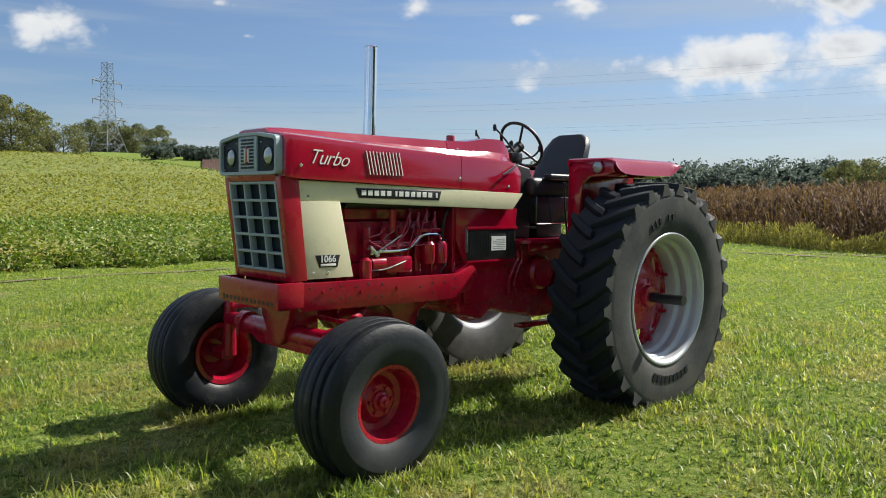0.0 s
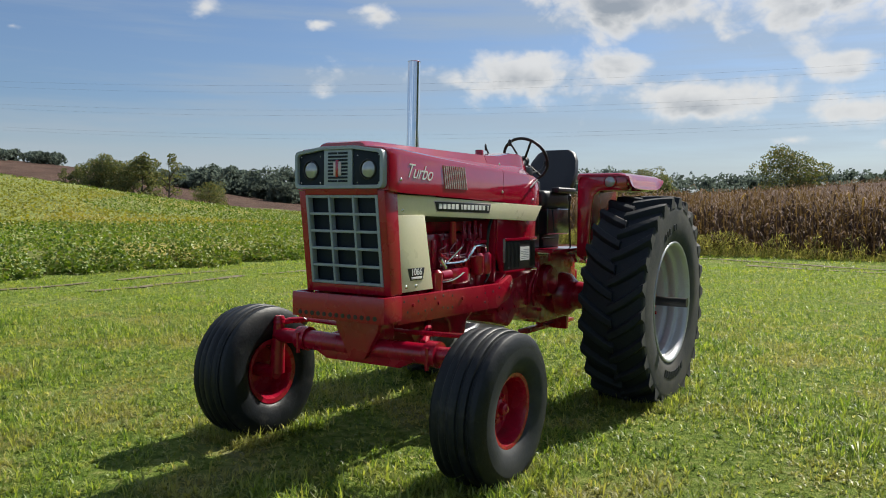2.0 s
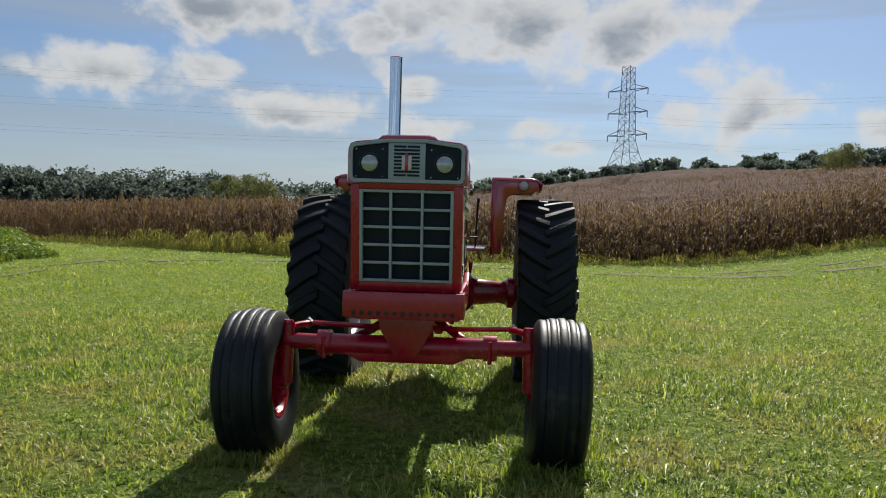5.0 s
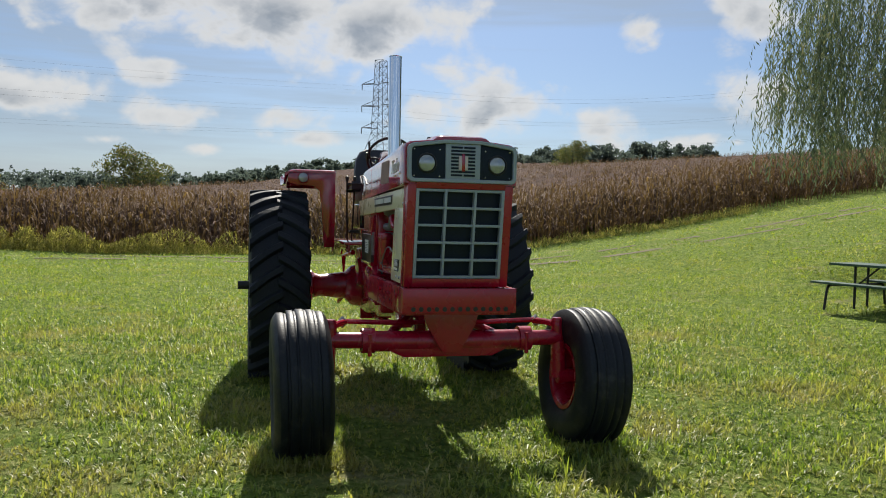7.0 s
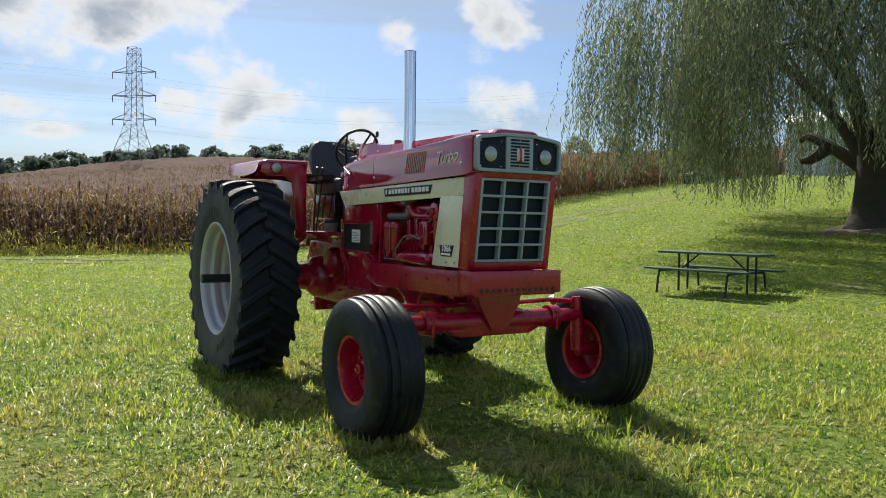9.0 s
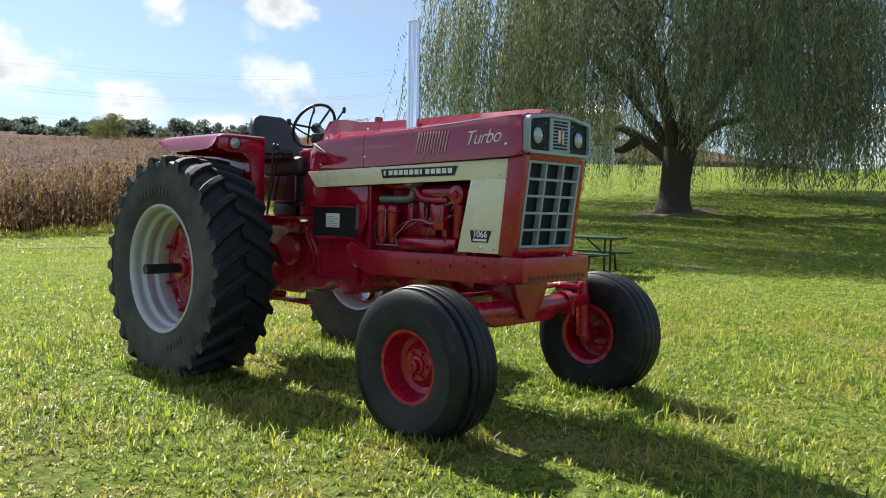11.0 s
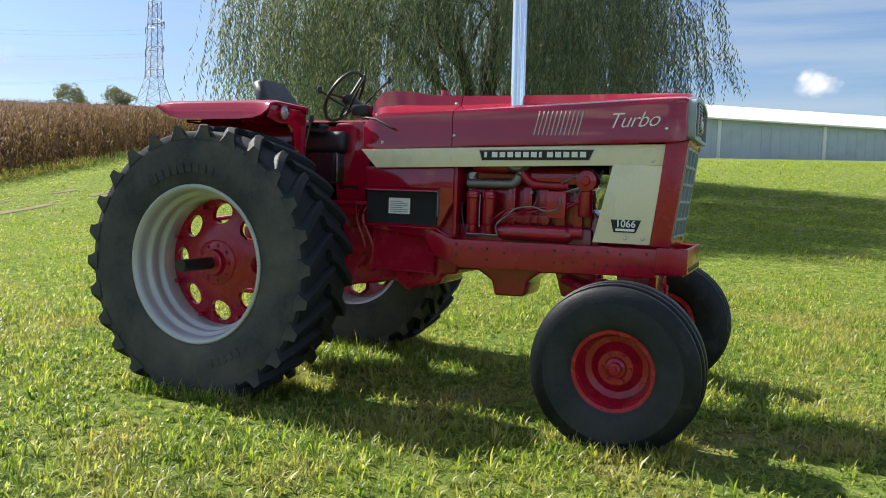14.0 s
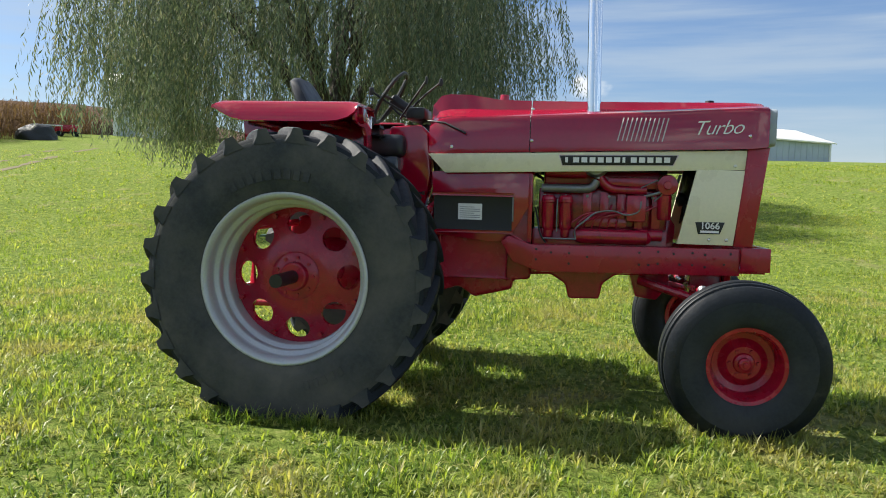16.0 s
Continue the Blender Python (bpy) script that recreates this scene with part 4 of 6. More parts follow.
for x in (1.47, 1.585):
    f = part("fuel_filter", lathe([(.001, 1.39), (.035, 1.388), (.046, 1.375), (.047, 1.36), (.043, 1.355), (.043, 1.17), (.03, 1.15), (.001, 1.148)], 22, "z", center=(x, -.245, 0)), RED_ENGINE, en, "red fuel filter canister")
    part("filter_band", lathe([(.0445, 1.362), (.050, 1.355), (.050, 1.34), (.0445, 1.335)], 22, "z", closed=True, center=(x, -.245, 0)), RED_ENGINE, f)
part("starter", tube([(1.66, -.235, 1.115), (1.70, -.235, 1.115), (2.13, -.235, 1.115), (2.16, -.235, 1.115)], .055, 20, taper=[.04, .053, .053, .03]), RED_ENGINE, en)
part("starter_solenoid", tube([(2.10, -.23, 1.13), (2.23, -.23, 1.13)], .038, 14), RED_ENGINE, en)
part("injection_pump", box(1.99, 2.12, -.27, -.19, 1.22, 1.40, 0.02), RED_ENGINE, en)
part("oil_filter", lathe([(.001, 1.24), (.04, 1.238), (.047, 1.25), (.047, 1.40), (.03, 1.42), (.001, 1.42)], 20, "z", center=(2.24, -.23, 0)), RED_ENGINE, en)
part("alternator", lathe([(.001, -.31), (.025, -.31), (.03, -.295), (.065, -.29), (.072, -.26), (.072, -.20), (.05, -.18)], 24, "y", center=(2.25, 0, 1.47)), RED_ENGINE, en)
for k in range(7):
    x0 = 1.64 + k * .055
    part("injector_line", tube(curve_pts([(x0 - .05, -.22, 1.10 + .02 * (k % 3)), (x0 - .02, -.262, 1.19 + .012 * k), (x0 + .10, -.258, 1.27 + .01 * (k % 2)), (x0 + .22, -.24, 1.26 + .012 * k), (x0 + .26, -.20, 1.33)]), .0055, 6), RED_ENGINE, en)
part("exhaust_manifold", tube(curve_pts([(1.80, -.232, 1.56), (1.82, -.235, 1.50), (1.87, -.232, 1.45), (1.95, -.225, 1.435), (2.12, -.215, 1.435)]), .030, 14), RED_ENGINE, en)
for k in range(6):
    part("head_bolt", lathe([(.001, -.226), (.010, -.225), (.011, -.19)], 6, "y", center=(1.44 + k * .145, 0, 1.385)), STEEL, en)
part("fuel_line", tube(curve_pts([(1.53, -.272, 1.14), (1.528, -.274, 1.25), (1.53, -.27, 1.36)]), .005, 6), STEEL, en)
part("fuel_line", tube(curve_pts([(1.66, -.27, 1.09), (1.655, -.285, 1.16), (1.72, -.285, 1.22), (1.79, -.28, 1.275), (1.90, -.275, 1.29), (1.99, -.272, 1.265), (2.07, -.272, 1.29), (2.085, -.272, 1.36)]), .0055, 6), STEEL, en, "thin bright fuel line")
part("fuel_line", tube([(1.44, -.275, 1.092), (1.66, -.275, 1.092)], .006, 6), STEEL, en)
part("fuel_line", tube(curve_pts([(2.17, -.25, 1.36), (2.22, -.27, 1.42), (2.20, -.27, 1.50), (2.08, -.265, 1.45)]), .005, 6), STEEL, en)
for x in (1.47, 1.585):
    part("filter_bowl", lathe([(.001, 1.10), (.022, 1.10), (.030, 1.112), (.030, 1.15), (.001, 1.152)], 16, "z", center=(x, -.245, 0)), RED_ENGINE, en)
part("tappet_cover", box(1.70, 2.0, -.222, -.19, 1.18, 1.24, 0.01), RED_ENGINE, en)
part("air_cleaner_pipe", tube(curve_pts([(1.45, -.17, 1.555), (1.6, -.19, 1.55), (1.72, -.2, 1.555)]), .045, 14), RED_ENGINE, en)
for sy in (-1, 1):
    part("gusset", prism([(1.205, 1.115), (1.215, 1.125), (1.375, 1.035), (1.365, 1.025)], "y", sy * .20, sy * .300, 0.003), RED, TR)
    part("oil_line", tube(curve_pts([(1.38, sy * .22, 1.30), (1.40, sy * .262, 1.22), (1.42, sy * .262, 1.12), (1.46, sy * .25, 1.06)]), .007, 6), BLACK, en)
# left side fittings
for k, (x, z) in enumerate(((1.50, 1.44), (1.58, 1.47), (1.66, 1.44), (1.74, 1.47))):
    part("injector", lathe([(.001, z + .07), (.010, z + .07), (.014, z + .05), (.014, z - .02), (.020, z - .04)], 10, "z", center=(x, .225, 0)), RED_ENGINE, en)
    part("injector_line", tube(curve_pts([(x, .235, z + .05), (x + .05, .262, z - .01), (x + .09, .268, z - .10), (x + .13, .262, z - .17), (1.95, .262, 1.27 + .012 * k), (2.10, .262, 1.26 + .014 * k)]), .005, 6), RED_ENGINE, en)
part("hose_fitting", tube([(2.06, .27, 1.205), (2.13, .27, 1.27)], .016, 8), BRIGHT, en, "bright hose fitting")
part("fuel_line", tube(curve_pts([(1.82, .285, 1.165), (1.92, .30, 1.14), (2.02, .295, 1.115), (2.14, .28, 1.11)]), .005, 6), STEEL, en)
part("throttle_rod", tube([(2.06, .28, 1.24), (1.86, .285, 1.345)], .004, 6), STEEL, en)
part("bracket", box(1.44, 1.70, .20, .262, 1.36, 1.385, 0.005), RED_ENGINE, en)
part("coolant_hose", tube(curve_pts([(2.10, -.24, 1.39), (2.20, -.27, 1.42), (2.30, -.25, 1.47), (2.34, -.2, 1.54)]), .010, 8), STEEL, en)
for k in range(5):
    part("block_boss", box(1.70 + k * .115, 1.76 + k * .115, -.215, -.195, 1.17, 1.42, 0.012), RED_ENGINE, en)
    part("block_boss", box(1.46 + k * .155, 1.52 + k * .155, .195, .215, 1.00, 1.40, 0.012), RED_ENGINE, en)
# left side: pump, filters, bright hose
part("bright_hose", tube(curve_pts([(1.46, .25, 1.30), (1.49, .265, 1.335), (1.57, .27, 1.345), (1.66, .27, 1.335), (1.72, .275, 1.29), (1.80, .275, 1.245), (1.93, .275, 1.235), (2.05, .27, 1.235), (2.12, .26, 1.22)]), .013, 10), CHROME, en, "bright metal braided hose")
part("filter_can", lathe([(.001, 1.13), (.04, 1.13), (.05, 1.145), (.05, 1.27), (.035, 1.29), (.001, 1.29)], 22, "z", center=(1.58, .25, 0)), RED_ENGINE, en)
part("filter_can", lathe([(.001, 1.13), (.04, 1.13), (.048, 1.145), (.048, 1.27), (.035, 1.29), (.001, 1.29)], 22, "z", center=(1.46, .25, 0)), RED_ENGINE, en)
part("fuel_pump", box(1.76, 2.0, .19, .29, 1.08, 1.20, 0.025), RED_ENGINE, en)
part("pump_head", tube([(2.0, .25, 1.15), (2.12, .25, 1.15)], .05, 16), RED_ENGINE, en)
part("filter_can", lathe([(.001, 1.36), (.022, 1.36), (.026, 1.38), (.026, 1.52), (.016, 1.53)], 16, "z", center=(1.90, .23, 0)), RED_ENGINE, en)
part("breather", lathe([(.001, 1.02), (.04, 1.02), (.045, 1.05), (.045, 1.18), (.02, 1.20)], 18, "z", center=(2.16, .26, 0)), RED_ENGINE, en)
for k in range(4):
    x0 = 1.60 + k * .12
    part("injector_line", tube(curve_pts([(1.80 + .022 * k, .27, 1.19), (x0 + .18, .285 - .004 * k, 1.27 + .015 * (k % 4)), (x0 + .06, .25, 1.36 + .01 * (k % 3)), (x0, .19, 1.45)]), .005, 6), RED_ENGINE, en)
part("harness", tube(curve_pts([(1.36, .25, 1.54), (1.42, .265, 1.50), (1.45, .265, 1.40), (1.44, .255, 1.25), (1.42, .25, 1.10)]), .012, 8), BLACK, en)
part("air_pipe", tube(curve_pts([(1.40, .20, 1.57), (1.7, .215, 1.56), (2.0, .215, 1.56), (2.3, .20, 1.56)]), .035, 14), BLACK, en)

# platform, dash, steering
part("platform", box(-.46, .68, -.455, .455, 1.258, 1.284, 0.005), RED, TR, "red operator platform")
for sy in (-1, 1):
    part("platform_apron", prism([(.66, 1.262), (.02, 1.262), (.02, 1.16), (.10, 1.15), (.16, 1.205), (.66, 1.19)], "y", sy * .405, sy * .42, 0.004), RED, TR)
part("dash_tower", prism([(.36, 1.284), (.60, 1.284), (.64, 1.50), (.62, 1.80), (.56, 1.86), (.34, 1.845), (.32, 1.6)], "y", -.19, .06, 0.02, 3), RED, TR, "red dash tower")
# the tower's left half, in black
part("tower_left_half", prism([(.40, 1.284), (.60, 1.284), (.66, 1.55), (.66, 1.84), (.56, 1.89), (.40, 1.86), (.38, 1.7)], "y", .062, .20, 0.02, 3), BLACK, TR, "black left half of the dash tower")
part("dash_panel", box(.44, .58, -.15, .15, 1.90, 1.985, 0.02), BLACK, TR)
sw = new("steering_wheel")
sw.parent = TR
sw["label"] = "black three-spoked steering wheel"
sw.matrix_basis = pose(.295, 0, 2.065, 0, -58, 0)
rim = bmesh.new()
NS = 44
ringv = [[rim.verts.new(((.208 + .0135 * math.cos(b_ * math.tau / 8)) * math.cos(a * math.tau / NS), (.208 + .0135 * math.cos(b_ * math.tau / 8)) * math.sin(a * math.tau / NS), .0135 * math.sin(b_ * math.tau / 8))) for b_ in range(8)] for a in range(NS)]
for a in range(NS):
    for b_ in range(8):
        rim.faces.new((ringv[a][b_], ringv[(a + 1) % NS][b_], ringv[(a + 1) % NS][(b_ + 1) % 8], ringv[a][(b_ + 1) % 8]))
bmesh.ops.recalc_face_normals(rim, faces=rim.faces)
part("wheel_rim", rim, BLACK, sw)
for k in range(3):
    a = k * math.tau / 3 + .5
    part("spoke", tube([(.03 * math.cos(a), .03 * math.sin(a), -.035), (.20 * math.cos(a), .20 * math.sin(a), 0)], .0105, 8), BLACK, sw)
part("hub_cap", lathe([(.001, -.005), (.03, -.008), (.045, -.02), (.045, -.055)], 20, "z"), BLACK, sw)
part("column", tube([(0, 0, -.05), (0, 0, -.30)], .04, 14), BLACK, sw)
for name, pts, knob in (("throttle_lever", [(.42, .05, 1.98), (.55, .04, 2.10), (.66, .03, 2.185)], .016), ("shift_lever", [(.42, -.11, 1.95), (.30, -.17, 2.02), (.20, -.20, 2.09)], .02), ("shift_lever", [(.48, .13, 1.93), (.34, .17, 1.96), (.26, .18, 2.03)], .02), ("shift_lever", [(.40, -.15, 1.90), (.52, -.22, 2.05), (.60, -.24, 2.16)], .010), ("hydraulic_lever", [(.12, -.36, 1.28), (.20, -.38, 1.6), (.26, -.39, 1.86)], .017), ("hydraulic_lever", [(.05, -.31, 1.28), (.14, -.31, 1.6), (.20, -.31, 1.86)], .017), ("hydraulic_lever", [(.10, .36, 1.28), (.16, .37, 1.55), (.18, .38, 1.72)], .015)):
    lv = part(name, tube(curve_pts(pts, 4), .008, 8), BLACK, TR)
    part("knob", lathe([(.001, -.03), (knob * .7, -.028), (knob, 0), (knob * .8, .022), (.001, .03)], 12, "z", center=pts[-1]), BLACK, lv)
for sy in (-1, 1):
    part("pedal", box(.50, .62, sy * .32, sy * .40, 1.37, 1.385, .005), BLACK, TR)
    part("grab_rod", tube([(.62, sy * .25, 1.88), (.75, sy * .335, 1.86), (.90, sy * .345, 1.79)], .007, 8), BLACK, TR)

# seat
seat = new("seat")
seat.parent = TR
seat["label"] = "black vinyl seat with a high back"
part("suspension_box", box(-.06, .42, -.285, .285, 1.40, 1.63, 0.02, 3), GLOSS_BLACK, seat, "gloss black sheet-metal seat base")
part("pedestal", box(-.04, .30, -.19, .19, 1.284, 1.405, 0.02), BLACK, seat)


def cushion(x0, x1, y, z0, z1, r):
    return box(x0, x1, -y, y, z0, z1, r, 4)


part("cushion", cushion(-.14, .46, .275, 1.625, 1.785, .06), VINYL, seat)
bk = bmesh.new()
rows = []
for z, half, x, th in ((1.74, .20, -.09, .13), (1.80, .245, -.12, .15), (1.95, .26, -.21, .14), (2.08, .235, -.29, .12), (2.16, .19, -.335, .10), (2.19, .13, -.355, .06)):
    row = []
    for k in range(16):
        a = k * math.tau / 16
        c, s = math.cos(a), math.sin(a)
        yy = half * math.copysign(abs(c) ** .45, c)
        xx = x - th / 2 + th / 2 * math.copysign(abs(s) ** .6, s) + .28 * yy * yy
        row.append((xx, yy, z))
    rows.append(row)
part("backrest", loft(rows, bk), VINYL, seat)
for sy in (-1, 1):
    part("armrest", box(-.10, .30, sy * .25, sy * .33, 1.765, 1.815, .022, 3), VINYL, seat)

# fenders
for sy in (-1, 1):
    fd = new("fender")
    fd.parent = TR
    fd["label"] = "red flat-topped fender over the rear tyre"
    y0, y1, y2 = .50, .90, .965
    secs = []
    for x, drop, skirt in ((-.645, .035, .020), (-.63, .010, .045), (-.59, .0, .08), (-.52, .0, .115), (-.44, .0, .130), (-.2, .0, .134), (.05, .0, .134), (.17, .0, .126), (.24, .0, .105), (.285, .004, .07), (.300, .014, .04)):
        z = 1.935 - drop
        out = [(y0, z - .05), (y0, z - .012), (y0 + .012, z), (y1 - .03, z), (y1 + .012, z - .008), (y1 + .034, z - .028 * min(1, skirt * 12)), (y2 - .008, z - skirt + .02), (y2, z - skirt), (y2 - .018, z - skirt - .006), (y1 + .016, z - .035 * min(1, skirt * 12)), (y1 - .03, z - .018), (y0 + .03, z - .018), (y0 + .015, z - .05)]
        secs.append([(x, sy * yy, zz) for yy, zz in out])
    part("fender_top", loft(secs), RED, fd)
    part("fender_front", prism([(y0, 1.935 - .006), (y1 - .02, 1.929), (y1 + .03, 1.905), (y1 + .035, 1.815), (.86, 1.79), (.70, 1.785), (.645, 1.74), (.625, 1.62), (.60, 1.22), (y0, 1.22)], "x", .262, .285, .005), RED, fd) if sy > 0 else part("fender_front", prism([(-a, b_) for a, b_ in [(y0, 1.935 - .006), (y1 - .02, 1.929), (y1 + .03, 1.905), (y1 + .035, 1.815), (.86, 1.79), (.70, 1.785), (.645, 1.74), (.625, 1.62), (.60, 1.22), (y0, 1.22)]], "x", .262, .285, .005), RED, fd)
    part("fender_side", prism([(.275, 1.92), (.275, 1.22), (.12, 1.16), (.0, 1.30), (-.30, 1.50), (-.60, 1.62), (-.62, 1.92)], "y", sy * y0, sy * (y0 + .018), .004), RED, fd)
    part("fender_brace", box(-.42, -.30, sy * .52, sy * .90, 1.79, 1.835, .008), RED, fd)
    part("fender_brace", box(.05, .14, sy * .52, sy * .90, 1.79, 1.835, .008), RED, fd)
    fl = part("fender_lamp", lathe([(.001, .318), (.030, .317), (.044, .308), (.046, .285)], 24, "x", center=(0, sy * .795, 1.857)), LENS, fd, "round clear fender lamp")
    part("lamp_ring", lathe([(.046, .285), (.047, .312), (.053, .310), (.055, .285)], 24, "x", closed=True, center=(0, sy * .795, 1.857)), RED, fl)
# hitch and drawbar behind
part("drawbar", box(-.75, .30, -.05, .05, .50, .535, .006), RED_CAST, TR)
part("drawbar_support", box(-.36, -.30, -.16, .16, .48, .72, .01), RED_CAST, TR)
part("hitch_frame", box(-.46, -.36, -.20, .20, .66, 1.05, .02), RED_CAST, TR)
for sy in (-1, 1):
    part("lift_link", tube([(-.40, sy * .24, .80), (-.85, sy * .32, .60)], .022, 10), RED_CAST, TR)
    part("rocker_arm", tube([(-.30, sy * .25, 1.15), (-.62, sy * .30, 1.10), (-.62, sy * .30, .70)], .025, 10), RED_CAST, TR)

# ---- fields, trees and far things ----
EYE = Vector((6, 2, 1.5))


def gz(x, y):
    return float(height(x, y))


def corn_edge(y):
    return np.interp(y, (-120, -75, -31, -17, -7, 3, 11, 16, 23, 36, 80, 140), (-125, -85, -42, -30, -23.8, -23.8, -25, -26, -28, -33, -46, -60))


def leaf_mix(name, stops, translucent=0.4, rough=0.6, patch=0.0, patch_scale=0.06, patch_color=(0.3, 0.22, 0.04), spec=0.25, patch_at=(0.48, 0.62), tint=(1.35, 1.4, 0.55)):
    """Foliage: every leaf its own tone, broad patches of another tone over the field."""
    m = bpy.data.materials.new(name)
    m.use_nodes = True
    nt = m.node_tree
    N, L = nt.nodes, nt.links
    N.clear()
    geo = N.new("ShaderNodeNewGeometry")
    tc = N.new("ShaderNodeTexCoord")
    r = N.new("ShaderNodeValToRGB")
    while len(r.color_ramp.elements) < len(stops):
        r.color_ramp.elements.new(0.5)
    for e, (p, c) in zip(r.color_ramp.elements, stops):
        e.position, e.color = p, (*c, 1)
    L.new(geo.outputs["Random Per Island"], r.inputs[0])
    col = r.outputs[0]
    if patch:
        n = N.new("ShaderNodeTexNoise")
        n.inputs["Scale"].default_value, n.inputs["Detail"].default_value, n.inputs["Roughness"].default_value = patch_scale, 6, 0.6
        L.new(tc.outputs["Object"], n.inputs["Vector"])
        q = N.new("ShaderNodeMapRange")
        L.new(n.outputs[0], q.inputs["Value"])
        q.inputs["From Min"].default_value, q.inputs["From Max"].default_value = patch_at
        q.inputs["To Max"].default_value = patch
        mx = N.new("ShaderNodeMix")
        mx.data_type = "RGBA"
        L.new(q.outputs[0], mx.inputs[0])
        L.new(col, mx.inputs[6])
        mx.inputs[7].default_value = (*patch_color, 1)
        col = mx.outputs[2]
    b = N.new("ShaderNodeBsdfPrincipled")
    b.inputs["Roughness"].default_value = rough
    b.inputs["Specular IOR Level"].default_value = spec
    L.new(col, b.inputs["Base Color"])
    t = N.new("ShaderNodeBsdfTranslucent")
    g = N.new("ShaderNodeMix")
    g.data_type, g.blend_type = "RGBA", "MULTIPLY"
    g.inputs[0].default_value = 1
    L.new(col, g.inputs[6])
    g.inputs[7].default_value = (*tint, 1)
    L.new(g.outputs[2], t.inputs["Color"])
    ms = N.new("ShaderNodeMixShader")
    ms.inputs[0].default_value = translucent
    L.new(b.outputs[0], ms.inputs[1])
    L.new(t.outputs[0], ms.inputs[2])
    o = N.new("ShaderNodeOutputMaterial")
    L.new(ms.outputs[0], o.inputs["Surface"])
    return m


GRASS = leaf_mix("grass_blades", [(0.0, (0.062, 0.116, 0.028)), (0.35, (0.165, 0.248, 0.046)), (0.70, (0.285, 0.352, 0.072)), (0.92, (0.39, 0.42, 0.110)), (0.97, (0.50, 0.47, 0.19)), (1.0, (0.62, 0.56, 0.33))], 0.52, 0.42, 0.65, 0.9, (0.41, 0.345, 0.15), 0.42, (0.46, 0.61), (1.28, 1.35, 0.55))
LAWN = leaf_mix("lawn_grass_further_off", [(0.0, (0.122, 0.195, 0.032)), (0.5, (0.228, 0.305, 0.050)), (0.93, (0.34, 0.38, 0.082)), (1.0, (0.47, 0.46, 0.18))], 0.52, 0.45, 0.5, 0.7, (0.39, 0.35, 0.13), 0.32, (0.47, 0.63), (1.28, 1.35, 0.55))
SOY = leaf_mix("soybean_leaves", [(0.0, (0.06, 0.12, 0.016)), (0.5, (0.16, 0.24, 0.028)), (0.8, (0.19, 0.24, 0.05)), (1.0, (0.34, 0.32, 0.12))], 0.3, 0.5, 0.5, 0.05, (0.28, 0.24, 0.05), 0.4, (0.5, 0.68))
SOY_RIPE = leaf_mix("ripening_soybean_leaves", [(0.0, (0.175, 0.195, 0.032)), (0.5, (0.245, 0.255, 0.045)), (1.0, (0.33, 0.295, 0.07))], 0.35, 0.6, 0.85, 0.035, (0.42, 0.305, 0.055), 0.3, (0.45, 0.62))
SOY_SHEET = material("soybean_canopy", (0.16, 0.185, 0.042), 0.75, vary=0.55, scale=1.6, fine=5.0, bump=0.12, dirt=(0.33, 0.245, 0.06), dirt_at=(0.50, 0.62), spec=0.2)
for nd_ in SOY_SHEET.node_tree.nodes:
    if nd_.type == "TEX_NOISE" and abs(nd_.inputs["Scale"].default_value - 0.96) < .01:
        nd_.inputs["Scale"].default_value = 0.035
# dry brown, greyed and lightened in the colour to suggest haze
CORN = leaf_mix("hazed_dry_corn_leaves", [(0.0, (0.100, 0.060, 0.048)), (0.6, (0.142, 0.086, 0.066)), (0.94, (0.175, 0.112, 0.080)), (1.0, (0.30, 0.19, 0.10))], 0.34, 0.75, 0.6, 0.12, (0.12, 0.072, 0.054), 0.12)
WEED = leaf_mix("yellow_weeds", [(0.0, (0.15, 0.15, 0.05)), (0.5, (0.31, 0.29, 0.115)), (1.0, (0.58, 0.50, 0.26))], 0.5)
WILLOW = leaf_mix("willow_leaves", [(0.0, (0.090, 0.122, 0.084)), (0.5, (0.148, 0.186, 0.126)), (0.85, (0.215, 0.238, 0.160)), (1.0, (0.29, 0.265, 0.17))], 0.38, 0.5, tint=(1.1, 1.15, .8))
# leaf tones lightened and blued a little to paint in haze
LEAF = leaf_mix("haze_tinted_tree_leaves", [(0.0, (0.085, 0.105, 0.060)), (0.5, (0.135, 0.155, 0.085)), (0.85, (0.20, 0.20, 0.10)), (1.0, (0.30, 0.23, 0.11))], 0.35, 0.6)
# pale, bluish, low-contrast tones: distance haze is put into the leaf colour
LEAF_FAR = leaf_mix("haze_tinted_woodland_leaves", [(0.0, (0.105, 0.132, 0.108)), (0.5, (0.122, 0.150, 0.118)), (1.0, (0.145, 0.168, 0.122))], 0.6, 0.9, spec=0.05, tint=(0.95, 1.0, 1.05))
BARK = material("grey_brown_bark", (0.058, 0.047, 0.038), 0.85, vary=0.4, scale=5, fine=40, bump=0.02)
SOIL = material("bare_soil", (0.150, 0.125, 0.065), 0.95, vary=0.35, scale=2, fine=30, bump=0.02)
# dry field brown with the same painted haze as the corn
DRY = material("hazed_dry_field", (0.105, 0.066, 0.052), 0.95, vary=0.5, scale=0.25, fine=5, bump=0.4, dirt=(0.14, 0.095, 0.070), dirt_at=(0.5, 0.7), spec=0.1)
PALE_FIELD = material("pale_grass_field", (0.17, 0.19, 0.06), 0.9, vary=0.3, scale=0.1, fine=3)
GALV = material("galvanised_steel", (0.22, 0.235, 0.25), 0.55, metal=0.3, vary=0.15)
rs = np.random.RandomState(3)


def stuff(name, me, mat, label, category):
    ob = part(name, me, mat, soft=False)
    return tagged(ob, label, category, kind="stuff")


